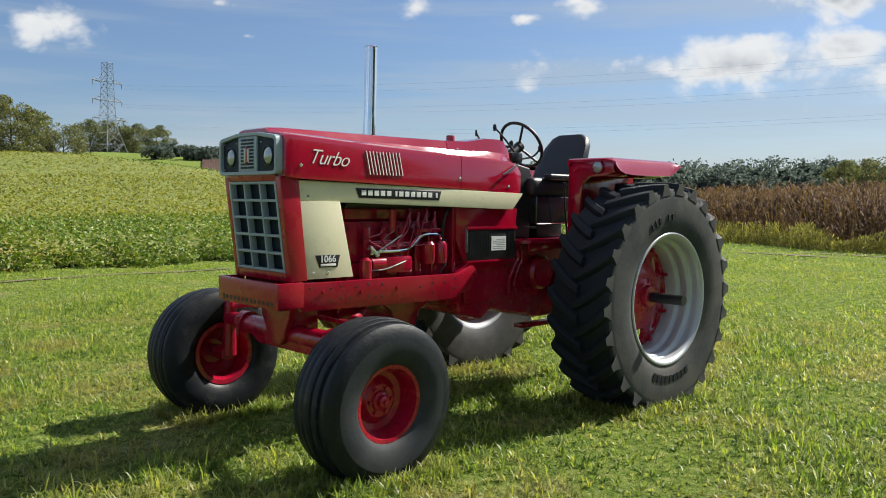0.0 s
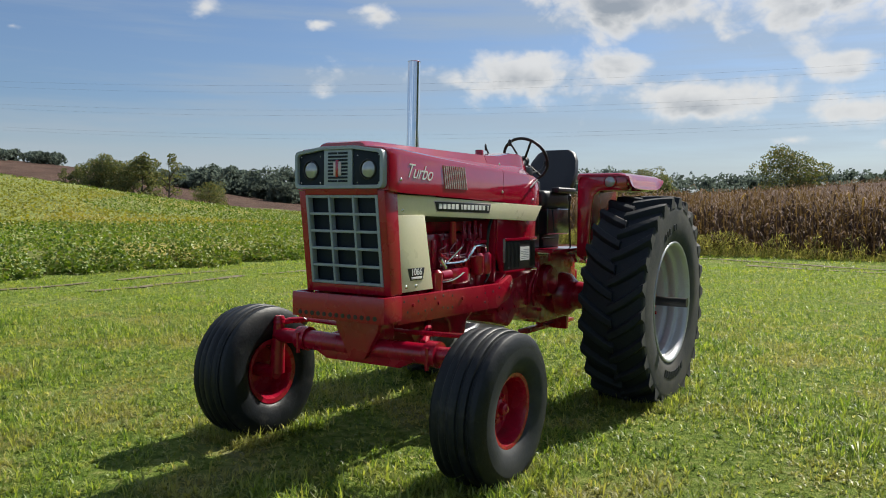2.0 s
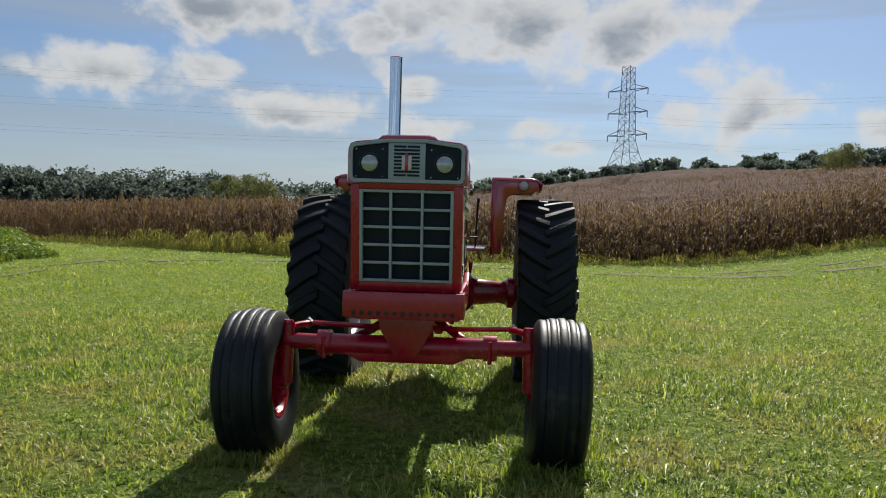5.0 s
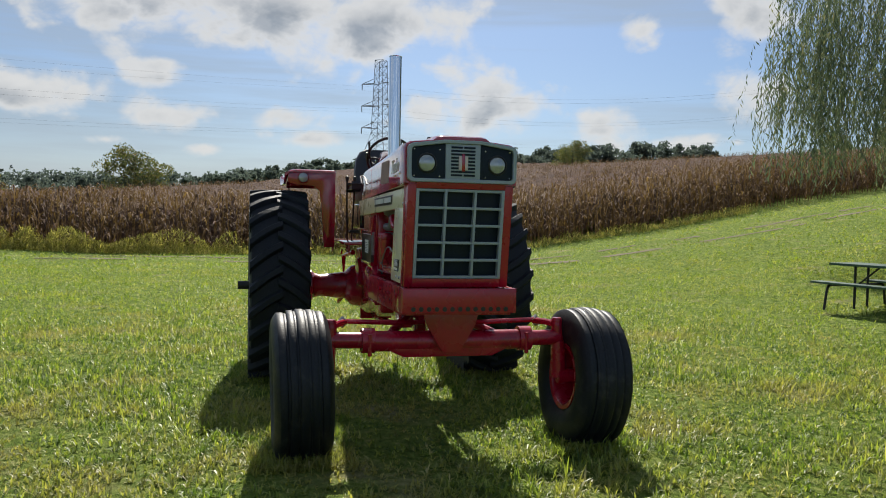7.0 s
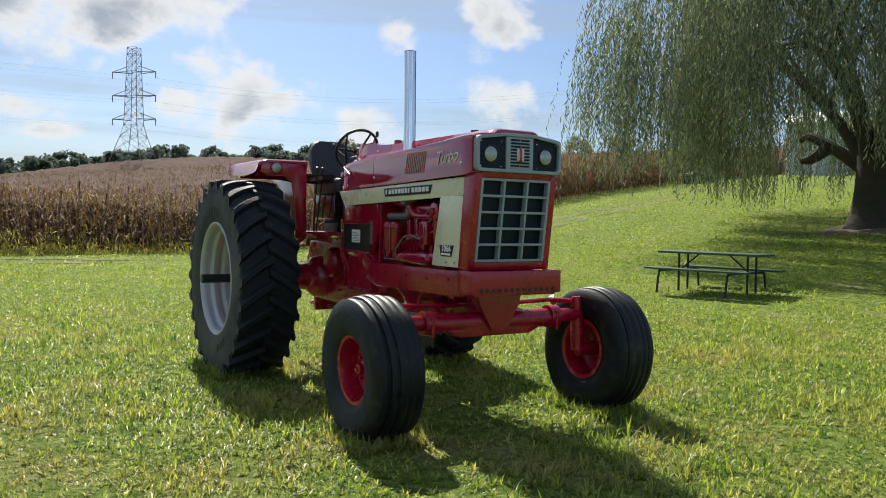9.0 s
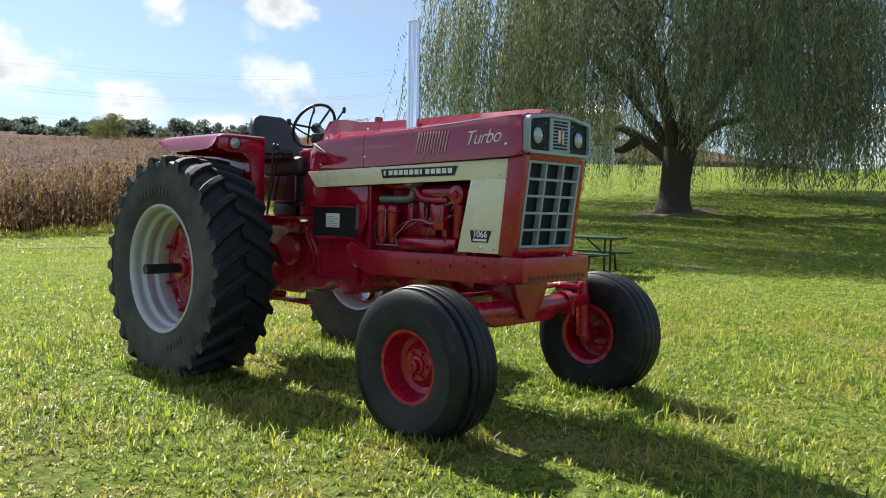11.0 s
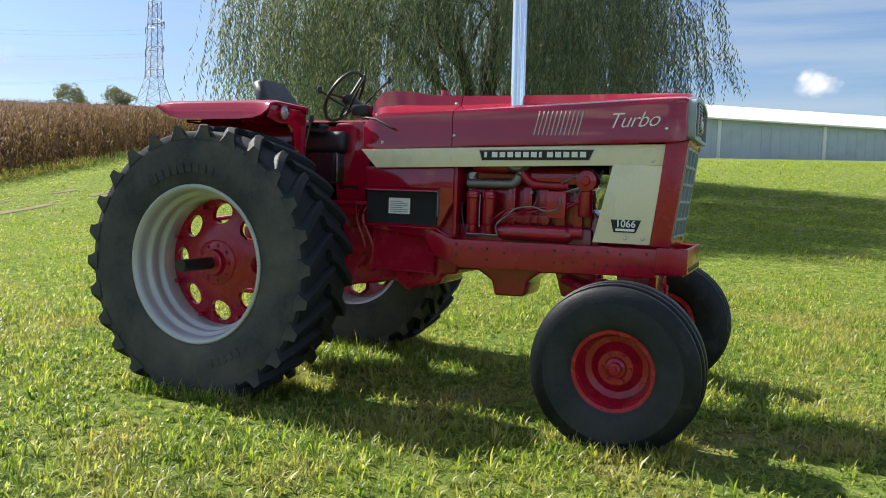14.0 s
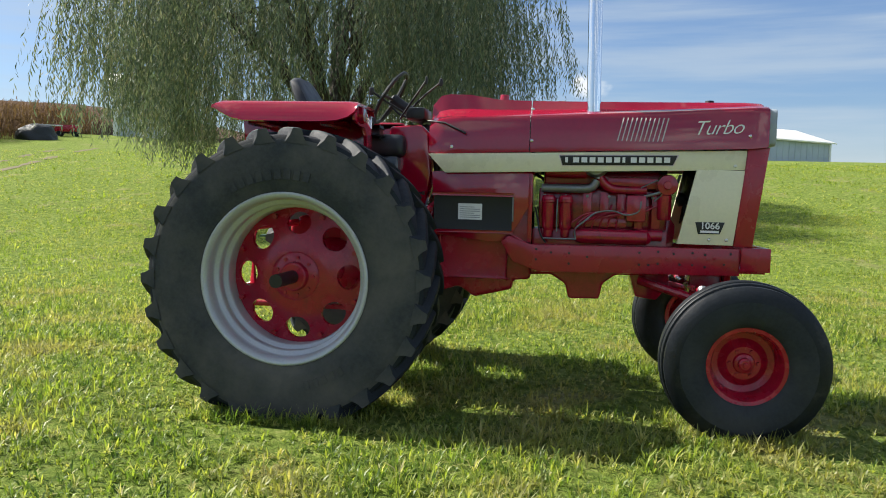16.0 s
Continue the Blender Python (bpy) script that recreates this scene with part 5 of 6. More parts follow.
def tufts(x, y, hgt, wid, k, kite):
    """Grass plants: k blades that lean out from one root."""
    n = len(x)
    root = np.stack([x, y, height(x, y) - 0.006], -1)[:, None, :]
    a = rs.uniform(0, math.tau, (n, 1)) + np.arange(k) * math.tau / k + rs.normal(0, .5, (n, k))
    th = rs.uniform(.2, 1.45, (n, k))
    ln = hgt[:, None] * rs.uniform(.45, 1.25, (n, k))
    flat = np.stack([np.cos(a), np.sin(a), 0 * a], -1)
    up = np.array([0, 0, 1.0])
    tip = root + flat * (ln * np.sin(th))[..., None] + up * (ln * np.cos(th))[..., None]
    side = np.stack([-np.sin(a), np.cos(a), 0 * a], -1) * (wid[:, None] * rs.uniform(.6, 1.2, (n, k)) / 2)[..., None]
    if not kite:
        V = np.concatenate([root, (tip + side), (tip - side)], 1)
        j = np.arange(k)
        F = np.stack([0 * j, 1 + j, 1 + k + j], -1)
        step = 1 + 2 * k
    else:
        mid = root + flat * (ln * .55 * np.sin(th * .6))[..., None] + up * (ln * .55 * np.cos(th * .6))[..., None]
        V = np.concatenate([root, mid + side, mid - side, tip], 1)
        j = np.arange(k)
        F = np.concatenate([np.stack([0 * j, 1 + j, 1 + k + j], -1), np.stack([1 + k + j, 1 + j, 1 + 2 * k + j], -1)])
        step = 1 + 3 * k
    F = (np.arange(n)[:, None, None] * step + F[None]).reshape(-1, 3)
    return V.reshape(-1, 3), F


TRACKS = [[(14, -9.6), (4, -9.9), (-4, -10.4), (-12, -10.6), (-18, -9.5), (-19, -4), (-17.5, 2), (-17, 8), (-18.5, 16), (-21, 25), (-26, 38)],
          [(14, -11.2), (4, -11.4), (-4, -11.9), (-13, -12.0), (-20, -10.2), (-20.6, -4), (-19.2, 2), (-18.8, 8), (-20.2, 16), (-22.6, 25), (-27.5, 38)]]
track_line = np.array([(p.x, p.y) for t in TRACKS for p in curve_pts([(x, y, 0) for x, y in t], 12)])


def off_track(x, y):
    far = np.full(len(x), 9.0)
    for px, py in track_line:
        far = np.minimum(far, np.hypot(x - px, y - py))
    return far


def tuft_noise(x, y):
    return .5 + .25 * np.sin(x * 2.3 + 1.7 * np.sin(y * 1.3)) + .25 * np.sin(y * 2.9 + 1.3 * np.sin(x * 1.9 + 2))


def lawn_ring(name, n, r0, r1, fade, h, w, k, kite, label):
    """Grass plants in a ring whose edges thin out over the fade widths into the next ring."""
    r = np.sqrt(rs.uniform(max(r0, 0) ** 2, r1 * r1, n))
    a = rs.uniform(0, math.tau, n)
    x, y = 1.5 + r * np.cos(a), r * np.sin(a)
    x, y = x + rs.normal(0, .02, n), y + rs.normal(0, .02, n)
    soy_side = (y < -13.4) & (x > -24 - 1.33 * (-18 - y))
    keep = (x > corn_edge(y) - .3) & ~soy_side & (rs.uniform(0, 1, n) < .42 + .95 * tuft_noise(x, y) * tuft_noise(x * 2.7 + 5, y * 2.7) * 1.5)
    x, y = x[keep], y[keep]
    rr = np.hypot(x - 1.5, y) + .5 * np.sin(4 * np.arctan2(y, x - 1.5)) + .35 * np.sin(x * 1.7 + y * 2.1)
    keep = (rs.uniform(0, 1, len(x)) < np.clip((rr - r0) / fade[0], 0, 1)) & (rs.uniform(0, 1, len(x)) < np.clip((r1 - rr) / fade[1], 0, 1))
    x, y = x[keep], y[keep]
    if r1 > 8:
        keep = off_track(x, y) > rs.uniform(.12, .6, len(x)) * np.where(x < -15, 1.0, .7)
        x, y = x[keep], y[keep]
    n = len(x)
    t = tuft_noise(x * .8 + 3, y * .8)
    hh = h * rs.uniform(.5, 1.15, n) * (.55 + .8 * t) * np.where(rs.uniform(0, 1, n) > .98, 1.9, 1)
    V, F = tufts(x, y, hh, w * rs.uniform(.7, 1.3, n), k, kite)
    return stuff(name, raw_mesh(name, V, F, 3), GRASS if kite else LAWN, label, "grass")


lawn_ring("grass", 135000, -1, 8.4, (.5, 3.2), .080, .0100, 6, True, "short mown tufted green lawn grass with straw between")
lawn_ring("grass", 200000, 4.8, 21, (3.0, 5.0), .072, .016, 4, False, "short mown tufted green lawn grass with straw between")
lawn_ring("grass", 130000, 14, 46, (5.0, 6.0), .085, .045, 3, False, "lawn grass running out to the field edges")


def wheel_grass():
    """Unmown grass round the tyres' feet."""
    X, Y = [], []
    for wx, wy, reach, half in ((2.63, .962, .30, .20), (-.055, 1.008, .46, .29)):
        for sy in (-1, 1):
            x, y = rs.uniform(-reach - .1, reach + .1, 900), rs.uniform(-half - .12, half + .12, 900)
            out = (np.abs(x) > reach * .62) | (np.abs(y) > half * .92)
            X.append(wx + x[out])
            Y.append(sy * wy + y[out])
    x, y = np.concatenate(X), np.concatenate(Y)
    V, F = tufts(x, y, .105 * rs.uniform(.5, 1.2, len(x)), np.full(len(x), .0075), 6, True)
    return stuff("grass", raw_mesh("grass", V, F, 3), GRASS, "longer grass blades round the tyres", "grass")


wheel_grass()


def quads(c, u, v):
    """Leaves: centre, half length and half width vectors; folded along the length."""
    n = len(c)
    up = np.cross(u, v)
    up = up / (np.linalg.norm(up, axis=1, keepdims=True) + 1e-9) * np.linalg.norm(v, axis=1, keepdims=True) * .5
    V = np.stack([c - u, c + v + up, c + u, c - v + up], 1)
    k = np.arange(n)[:, None] * 4
    F = np.concatenate([k + [[0, 1, 2]], k + [[0, 2, 3]]])
    return V.reshape(-1, 3), F


def rand_dirs(n, flat=1.0):
    d = rs.normal(0, 1, (n, 3))
    d[:, 2] *= flat
    return d / np.linalg.norm(d, axis=1, keepdims=True)


def leaves(c, length, width, flat=1.0):
    n = len(c)
    u = rand_dirs(n, flat)
    w = np.cross(u, rand_dirs(n))
    w /= np.linalg.norm(w, axis=1, keepdims=True) + 1e-9
    s = rs.uniform(.6, 1.3, (n, 1))
    return quads(c, u * length / 2 * s, w * width / 2 * s)


def stack(parts):
    V, F, k = [], [], 0
    for v, f in parts:
        V.append(v)
        F.append(f + k)
        k += len(v)
    return np.concatenate(V), np.concatenate(F)


# soybeans
def soy_edge(x):
    return np.interp(x, (-26, -24, -17, 60), (-19.5, -18, -13.7, -13.2)) + .25 * np.sin(x * 2.1) + .2 * np.sin(x * 5.3)


def soy_inside(x, y):
    return (y < soy_edge(x)) & (x > -24 - 1.33 * (-18 - y))


def soy_sheet(x0, x1, y0, y1, nx, ny, lift):
    X, Y = np.meshgrid(np.linspace(x0, x1, nx), np.linspace(y0, y1, ny), indexing="ij")
    Z = height(X, Y) + (lift + rs.uniform(-.10, .10, X.shape)) * np.clip(.5 * (soy_edge(X) - Y) - .1, -.3, 1)
    idx = np.arange(nx * ny).reshape(nx, ny)
    q = np.stack([idx[:-1, :-1], idx[1:, :-1], idx[1:, 1:], idx[:-1, 1:]], -1).reshape(-1, 4)
    cx, cy = X.ravel()[q].mean(1), Y.ravel()[q].mean(1)
    q = q[soy_inside(cx, cy + .5)]
    return np.stack([X, Y, Z], -1).reshape(-1, 3), q


v, f = soy_sheet(-110, 70, -110, -13.6, 230, 150, .42)
stuff("soybean_field", raw_mesh("soybean_field", v, f, 4), SOY_SHEET, "dense green soybean crop turning yellow on the slope", "soybean field")
soy = []
for n, y0, y1, x0, x1, zl, zh, ll in ((42000, -14.9, -13.2, -24, 30, .05, .70, .10), (90000, -28, -13.4, -40, 30, .34, .72, .11), (65000, -52, -27, -75, 40, .40, .64, .14), (42000, -105, -50, -110, 40, .38, .55, .19)):
    x, y = rs.uniform(x0, x1, n), rs.uniform(y0, y1, n)
    k = soy_inside(x, y)
    x, y = x[k], y[k]
    row = .06 * np.sin(y * math.tau / .76)
    low = np.clip(.22 + .55 * (soy_edge(x) - y), 0, 1)
    z = height(x, y) + (rs.uniform(zl, zh, len(x)) + row) * low
    for ripe in (False, True):
        k = ((x + 6 * np.sin(y * .21) > -27) & (y < -27)) == ripe
        soy.append(leaves(np.stack([x, y, z], -1)[k], ll, ll * .75, .5))
for near, mat in ((soy[::2], SOY), (soy[1::2], SOY_RIPE)):
    v, f = stack(near)
    stuff("soybean_leaf", raw_mesh("soybean_leaf", v, f, 3), mat, "broad green and yellowing soybean leaves", "soybean plants")


# corn
def corn_rows():
    out = []
    y = np.arange(-70, 62, .155)
    for k in range(9):
        yy = y + rs.normal(0, .04, len(y))
        xx = corn_edge(yy) - .25 - k * .76 + rs.normal(0, .06, len(y))
        out.append(np.stack([xx, yy], -1))
    P = np.concatenate(out)
    keep = rs.uniform(0, 1, len(P)) < .8
    return P[keep]


def corn_plants(P, tall, n_leaf, low=.25):
    n = len(P)
    z = height(P[:, 0], P[:, 1])
    H = tall * rs.uniform(.82, 1.08, n)
    base = np.stack([P[:, 0], P[:, 1], z], -1)
    lean = np.stack([rs.normal(0, .06, n), rs.normal(0, .06, n), np.ones(n)], -1)
    a = rs.uniform(0, math.tau, n)
    side = np.stack([np.cos(a), np.sin(a), 0 * a], -1) * .016
    mid = base + lean * (H * low)[:, None]
    top = base + lean * H[:, None]
    V = np.stack([base - side, base + side, top + side * .4, top - side * .4], 1).reshape(-1, 3)
    k = np.arange(n)[:, None] * 4
    parts = [(V, np.concatenate([k + [[0, 1, 2]], k + [[0, 2, 3]]]))]
    for j in range(n_leaf):
        t = low + (1 - low) * (j + rs.uniform(0, 1, n)) / n_leaf
        p = base + lean * (H * t)[:, None]
        b = rs.uniform(0, math.tau, n)
        L = rs.uniform(.35, .75, n)
        out = np.stack([np.cos(b), np.sin(b), 0 * b], -1)
        q = p + out * (L * .45)[:, None] + np.array([0, 0, 1]) * (L * rs.uniform(-.05, .35, n))[:, None]
        r = p + out * (L * .75)[:, None] - np.array([0, 0, 1]) * (L * rs.uniform(.1, .75, n))[:, None]
        w = np.stack([-np.sin(b), np.cos(b), 0 * b], -1) * rs.uniform(.018, .038, n)[:, None]
        W = np.stack([p - w * .5, p + w * .5, q + w, q - w, r], 1).reshape(-1, 3)
        kk = np.arange(n)[:, None] * 5
        parts.append((W, np.concatenate([kk + [[0, 1, 2]], kk + [[0, 2, 3]], kk + [[3, 2, 4]]])))
    return parts


v, f = stack(corn_plants(corn_rows(), 2.35, 9, .12))
stuff("corn_stalk", raw_mesh("corn_stalk", v, f, 3), CORN, "dry brown corn stalks with hanging withered leaves", "corn")
n = 15000
yy = rs.uniform(-90, 120, n)
dd = 6.5 + 130 * rs.uniform(0, 1, n) ** 2.0
v, f = stack(corn_plants(np.stack([corn_edge(yy) - dd, yy], -1), 2.4, 4, .72))
stuff("corn_stalk", raw_mesh("corn_top", v, f, 3), CORN, "tops of the dry brown corn further in", "corn")
Yg, Dg = np.meshgrid(np.linspace(-115, 230, 300), np.concatenate([np.linspace(3.0, 40, 50), np.linspace(42, 230, 70)]), indexing="ij")
Xg = corn_edge(Yg) - Dg
Zg = height(Xg, Yg) + 1.75 + rs.uniform(-.45, .25, Xg.shape)
Zg[:, 0] -= 1.4
idx = np.arange(Xg.size).reshape(Xg.shape)
q = np.stack([idx[:-1, :-1], idx[1:, :-1], idx[1:, 1:], idx[:-1, 1:]], -1).reshape(-1, 4)
stuff("corn_field", raw_mesh("corn_field", np.stack([Xg, Yg, Zg], -1).reshape(-1, 3), q, 4), DRY, "ripe brown corn field climbing the hill", "corn field")

# weeds along the corn
n = 26000
yy = np.concatenate([rs.normal(-9, 4.5, n // 2), rs.uniform(-30, 24, n // 2)])
tall = np.where(np.arange(n) < n // 2, 1.0, .45) * (.25 + .65 * np.abs(np.sin(yy * 1.7 + 2 * np.sin(yy * .6))))
xx = corn_edge(yy) + rs.uniform(-.5, .8, n)
zz = height(xx, yy) + rs.uniform(0, 1, n) ** 1.2 * tall
v, f = leaves(np.stack([xx, yy, zz], -1), .22, .026, 2.4)
stuff("weed", raw_mesh("weed", v, f, 3), WEED, "yellow-green weeds along the corn edge", "weeds")


def field_patch(name, az0, az1, d0, d1, mat, label, lift=.4):
    A, D = np.meshgrid(np.radians(np.linspace(az0, az1, 40)), np.linspace(d0, d1, 40), indexing="ij")
    X, Y = 6 + D * np.cos(A), 2 + D * np.sin(A)
    Z = height(X, Y) + lift
    i = np.arange(X.size).reshape(X.shape)
    qq = np.stack([i[:-1, :-1], i[1:, :-1], i[1:, 1:], i[:-1, 1:]], -1).reshape(-1, 4)
    return stuff(name, raw_mesh(name, np.stack([X, Y, Z], -1).reshape(-1, 3), qq, 4), mat, label, "field")


field_patch("far_field", -117, -150, 150, 260, DRY, "brown harvested field on a far slope")
field_patch("pale_field", -124, -134, 118, 150, PALE_FIELD, "pale grass strip below the far field", .3)

# worn wheel tracks in the lawn
def track(name, pts, width):
    p = curve_pts([(x, y, 0) for x, y in pts], 14)
    b = bmesh.new()
    prev = None
    for i, c in enumerate(p):
        d = (p[min(i + 1, len(p) - 1)] - p[max(i - 1, 0)]).normalized()
        s = Vector((-d.y, d.x, 0))
        wv = width * (.5 + .8 * noise.noise(Vector((c.x * .7, c.y * .7, width))) ** 2 + .5 * noise.noise(Vector((c.x * 2, c.y * 2, 3))))
        wv = max(wv, 0.02) * (.95 if c.x < -15 else .6)
        off = s * .15 * noise.noise(Vector((c.x, c.y, 9)))
        row = [b.verts.new((q.x, q.y, gz(q.x, q.y) + .028 - .01 * abs(k))) for k, q in ((-1, c + off - s * wv), (0, c + off), (1, c + off + s * wv))]
        if prev and noise.noise(Vector((c.x * .45, c.y * .45, 20))) > -.08:
            b.faces.new((prev[0], prev[1], row[1], row[0]))
            b.faces.new((prev[1], prev[2], row[2], row[1]))
        prev = row
    ob = part(name, b, SOIL, label="worn strip of bare brown soil in the lawn")
    tagged(ob, category="dirt track", kind="structure")


track("dirt_track", TRACKS[0], .36)
track("dirt_track", TRACKS[1], .26)


# ---- trees ----
def clump_crown(h, wid, base, n_clump, per, leaf, seed, squash=1.0):
    r = np.random.RandomState(seed)
    c = []
    for k in range(n_clump):
        t = r.uniform(0, 1)
        rad = wid / 2 * math.sin(math.pi * (0.18 + 0.74 * t)) ** .7 * r.uniform(.45, 1.0)
        a = r.uniform(0, math.tau)
        cz = base + (h - base) * (0.08 + .88 * t)
        size = wid * r.uniform(.10, .2)
        p = r.normal(0, 1, (per, 3))
        p /= np.linalg.norm(p, axis=1, keepdims=True)
        p *= (r.uniform(.35, 1.0, (per, 1)) ** .5) * size
        p[:, 2] *= .75
        c.append(p + [rad * math.cos(a), rad * math.sin(a) * squash, cz])
    return leaves(np.concatenate(c), leaf, leaf * .7)


def trunk_mesh(h, r0, seed, limbs=6, spread=.35):
    r = random.Random(seed)
    b = tube(curve_pts([(0, 0, -.3), (.02 * h, 0, h * .2), (r.uniform(-.03, .03) * h, r.uniform(-.03, .03) * h, h * .5), (0, 0, h * .85)], 4), r0, 8, taper=[r0 * (1.25 - 1.1 * i / 12) for i in range(13)])
    for k in range(limbs):
        a, z0 = k * 2.4 + r.uniform(0, 1), h * r.uniform(.25, .6)
        L = h * r.uniform(.2, spread)
        pts = curve_pts([(0, 0, z0), (math.cos(a) * L * .5, math.sin(a) * L * .5, z0 + L * .45), (math.cos(a) * L, math.sin(a) * L, z0 + L * .9)], 3)
        b = tube(pts, r0 * .4, 6, bm=b, taper=[r0 * (.42 - .36 * i / (len(pts) - 1)) for i in range(len(pts))])
    return b


def tree(h, wid, base, clumps, per, leaf, seed, mat, label, squash=1.0):
    t = thing("tree", label, "tree", group="trees round the fields")
    part("trunk", trunk_mesh(h, h * .022, seed), BARK, t)
    v, f = clump_crown(h, wid, base, clumps, per, leaf, seed, squash)
    part("crown", raw_mesh("crown", v, f, 3), mat, t, soft=False)
    return t


kinds = {}
for name, args in dict(full=(9, 8.5, .5, 50, 170, .30, 11), tall=(10, 6.0, .8, 40, 160, .28, 12), round=(8, 10.0, .6, 52, 170, .30, 13), thin=(9, 4.5, 2.5, 18, 60, .30, 14)).items():
    kinds[name] = tree(*args, LEAF, {"full": "broad green deciduous tree at the field edge", "tall": "upright green tree at the field edge", "round": "round dense dark-green tree standing in the corn", "thin": "sparse thin-crowned tree beside the fields"}[name])
used = set()


def plant(kind, az, d, top_el, turn=0.0, sink=0.0):
    a = radians(az)
    x, y = EYE.x + d * math.cos(a), EYE.y + d * math.sin(a)
    z = gz(x, y) - sink
    want = EYE.z + d * math.tan(radians(top_el)) - z
    src = kinds[kind]
    h0 = {"full": 9, "tall": 10, "round": 8, "thin": 9}[kind]
    s = max(want / h0, .25)
    ob = src if kind not in used else copy_thing(src, Matrix())
    used.add(kind)
    ob.matrix_basis = Matrix.Translation((x, y, z)) @ Matrix.Rotation(turn, 4, "Z") @ Matrix.Scale(s, 4)


for i, (kind, az, d, el) in enumerate((("full", -103.5, 112, 6.2), ("full", -105.6, 108, 6.3), ("tall", -107.0, 116, 5.7), ("round", -108.6, 118, 4.6), ("full", -109.8, 345, 5.0), ("round", -111.2, 350, 4.9), ("full", -112.6, 345, 4.8), ("full", -113.9, 330, 4.8), ("thin", -115.0, 330, 4.0), ("tall", -116.4, 300, 3.6), ("full", -117.4, 300, 3.4), ("full", -100.5, 110, 6.0), ("full", -97, 112, 6.2), ("round", -93, 115, 5.6),
        ("tall", -123.2, 150, 2.4), ("full", -124.3, 140, 3.0), ("full", -125.3, 138, 3.3), ("round", -126.3, 138, 2.9), ("tall", -127.2, 135, 3.6), ("thin", -128.9, 112, 3.6), ("round", -131.6, 125, 1.6), ("thin", -122.5, 150, 2.4),
        ("round", -171.6, 150, 4.15), ("round", -162.4, 190, 2.75), ("full", -160.6, 200, 2.7), ("round", 137.5, 190, 6.2), ("round", 140.5, 190, 6.1), ("round", 157.5, 210, 5.6))):
    plant(kind, az, d, el, i * 1.7, .2)


def woods(name, rows, leaf, mat, label):
    """A far belt of trees: (azimuth, distance, elevation of the tops) every degree or so."""
    parts = []
    for i, (az, d, el) in enumerate(rows):
        a = radians(az)
        x, y = EYE.x + d * math.cos(a), EYE.y + d * math.sin(a)
        z = gz(x, y)
        h = max(EYE.z + d * math.tan(radians(el)) - z, 3)
        v, f = clump_crown(h, max(h * rs.uniform(.8, 1.2), 8), 0.2, 24, 22, leaf * .78, 100 + i)
        v2, f2 = clump_crown(h * .88, h * .55, 0.1, 5, 12, leaf * 2.2, 300 + i)
        parts.append((v2 + [x, y, z], f2))
        parts.append((v + [x, y, z], f))
    v, f = stack(parts)
    return stuff(name, raw_mesh(name, v, f, 3), mat, label, "woods")


def belt(a0, a1, step, d, tops):
    out = []
    az = a0
    while az <= a1:
        el = float(np.interp(az, [t[0] for t in tops], [t[1] for t in tops]))
        out.append((az + rs.uniform(-.4, .4), d * rs.uniform(.94, 1.08), el * rs.uniform(.86, 1.03) + rs.uniform(-.1, .05)))
        az += step
    return out


# far belts, their haze carried by the leaf colour
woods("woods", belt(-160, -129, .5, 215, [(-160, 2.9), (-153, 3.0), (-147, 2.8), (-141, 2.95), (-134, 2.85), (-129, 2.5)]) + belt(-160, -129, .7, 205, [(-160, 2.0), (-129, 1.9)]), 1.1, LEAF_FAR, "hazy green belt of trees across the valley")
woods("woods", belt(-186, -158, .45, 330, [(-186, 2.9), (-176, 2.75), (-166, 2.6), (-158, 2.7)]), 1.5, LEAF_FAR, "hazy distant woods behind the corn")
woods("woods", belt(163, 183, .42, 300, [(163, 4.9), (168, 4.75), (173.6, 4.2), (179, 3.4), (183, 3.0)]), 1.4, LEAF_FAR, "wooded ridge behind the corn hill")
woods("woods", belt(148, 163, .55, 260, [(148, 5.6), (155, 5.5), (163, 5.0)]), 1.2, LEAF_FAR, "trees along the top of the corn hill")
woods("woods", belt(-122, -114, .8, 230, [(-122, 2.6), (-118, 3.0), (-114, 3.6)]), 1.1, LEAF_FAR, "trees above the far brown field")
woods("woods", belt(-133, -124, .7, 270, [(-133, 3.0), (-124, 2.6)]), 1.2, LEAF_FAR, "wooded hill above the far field")

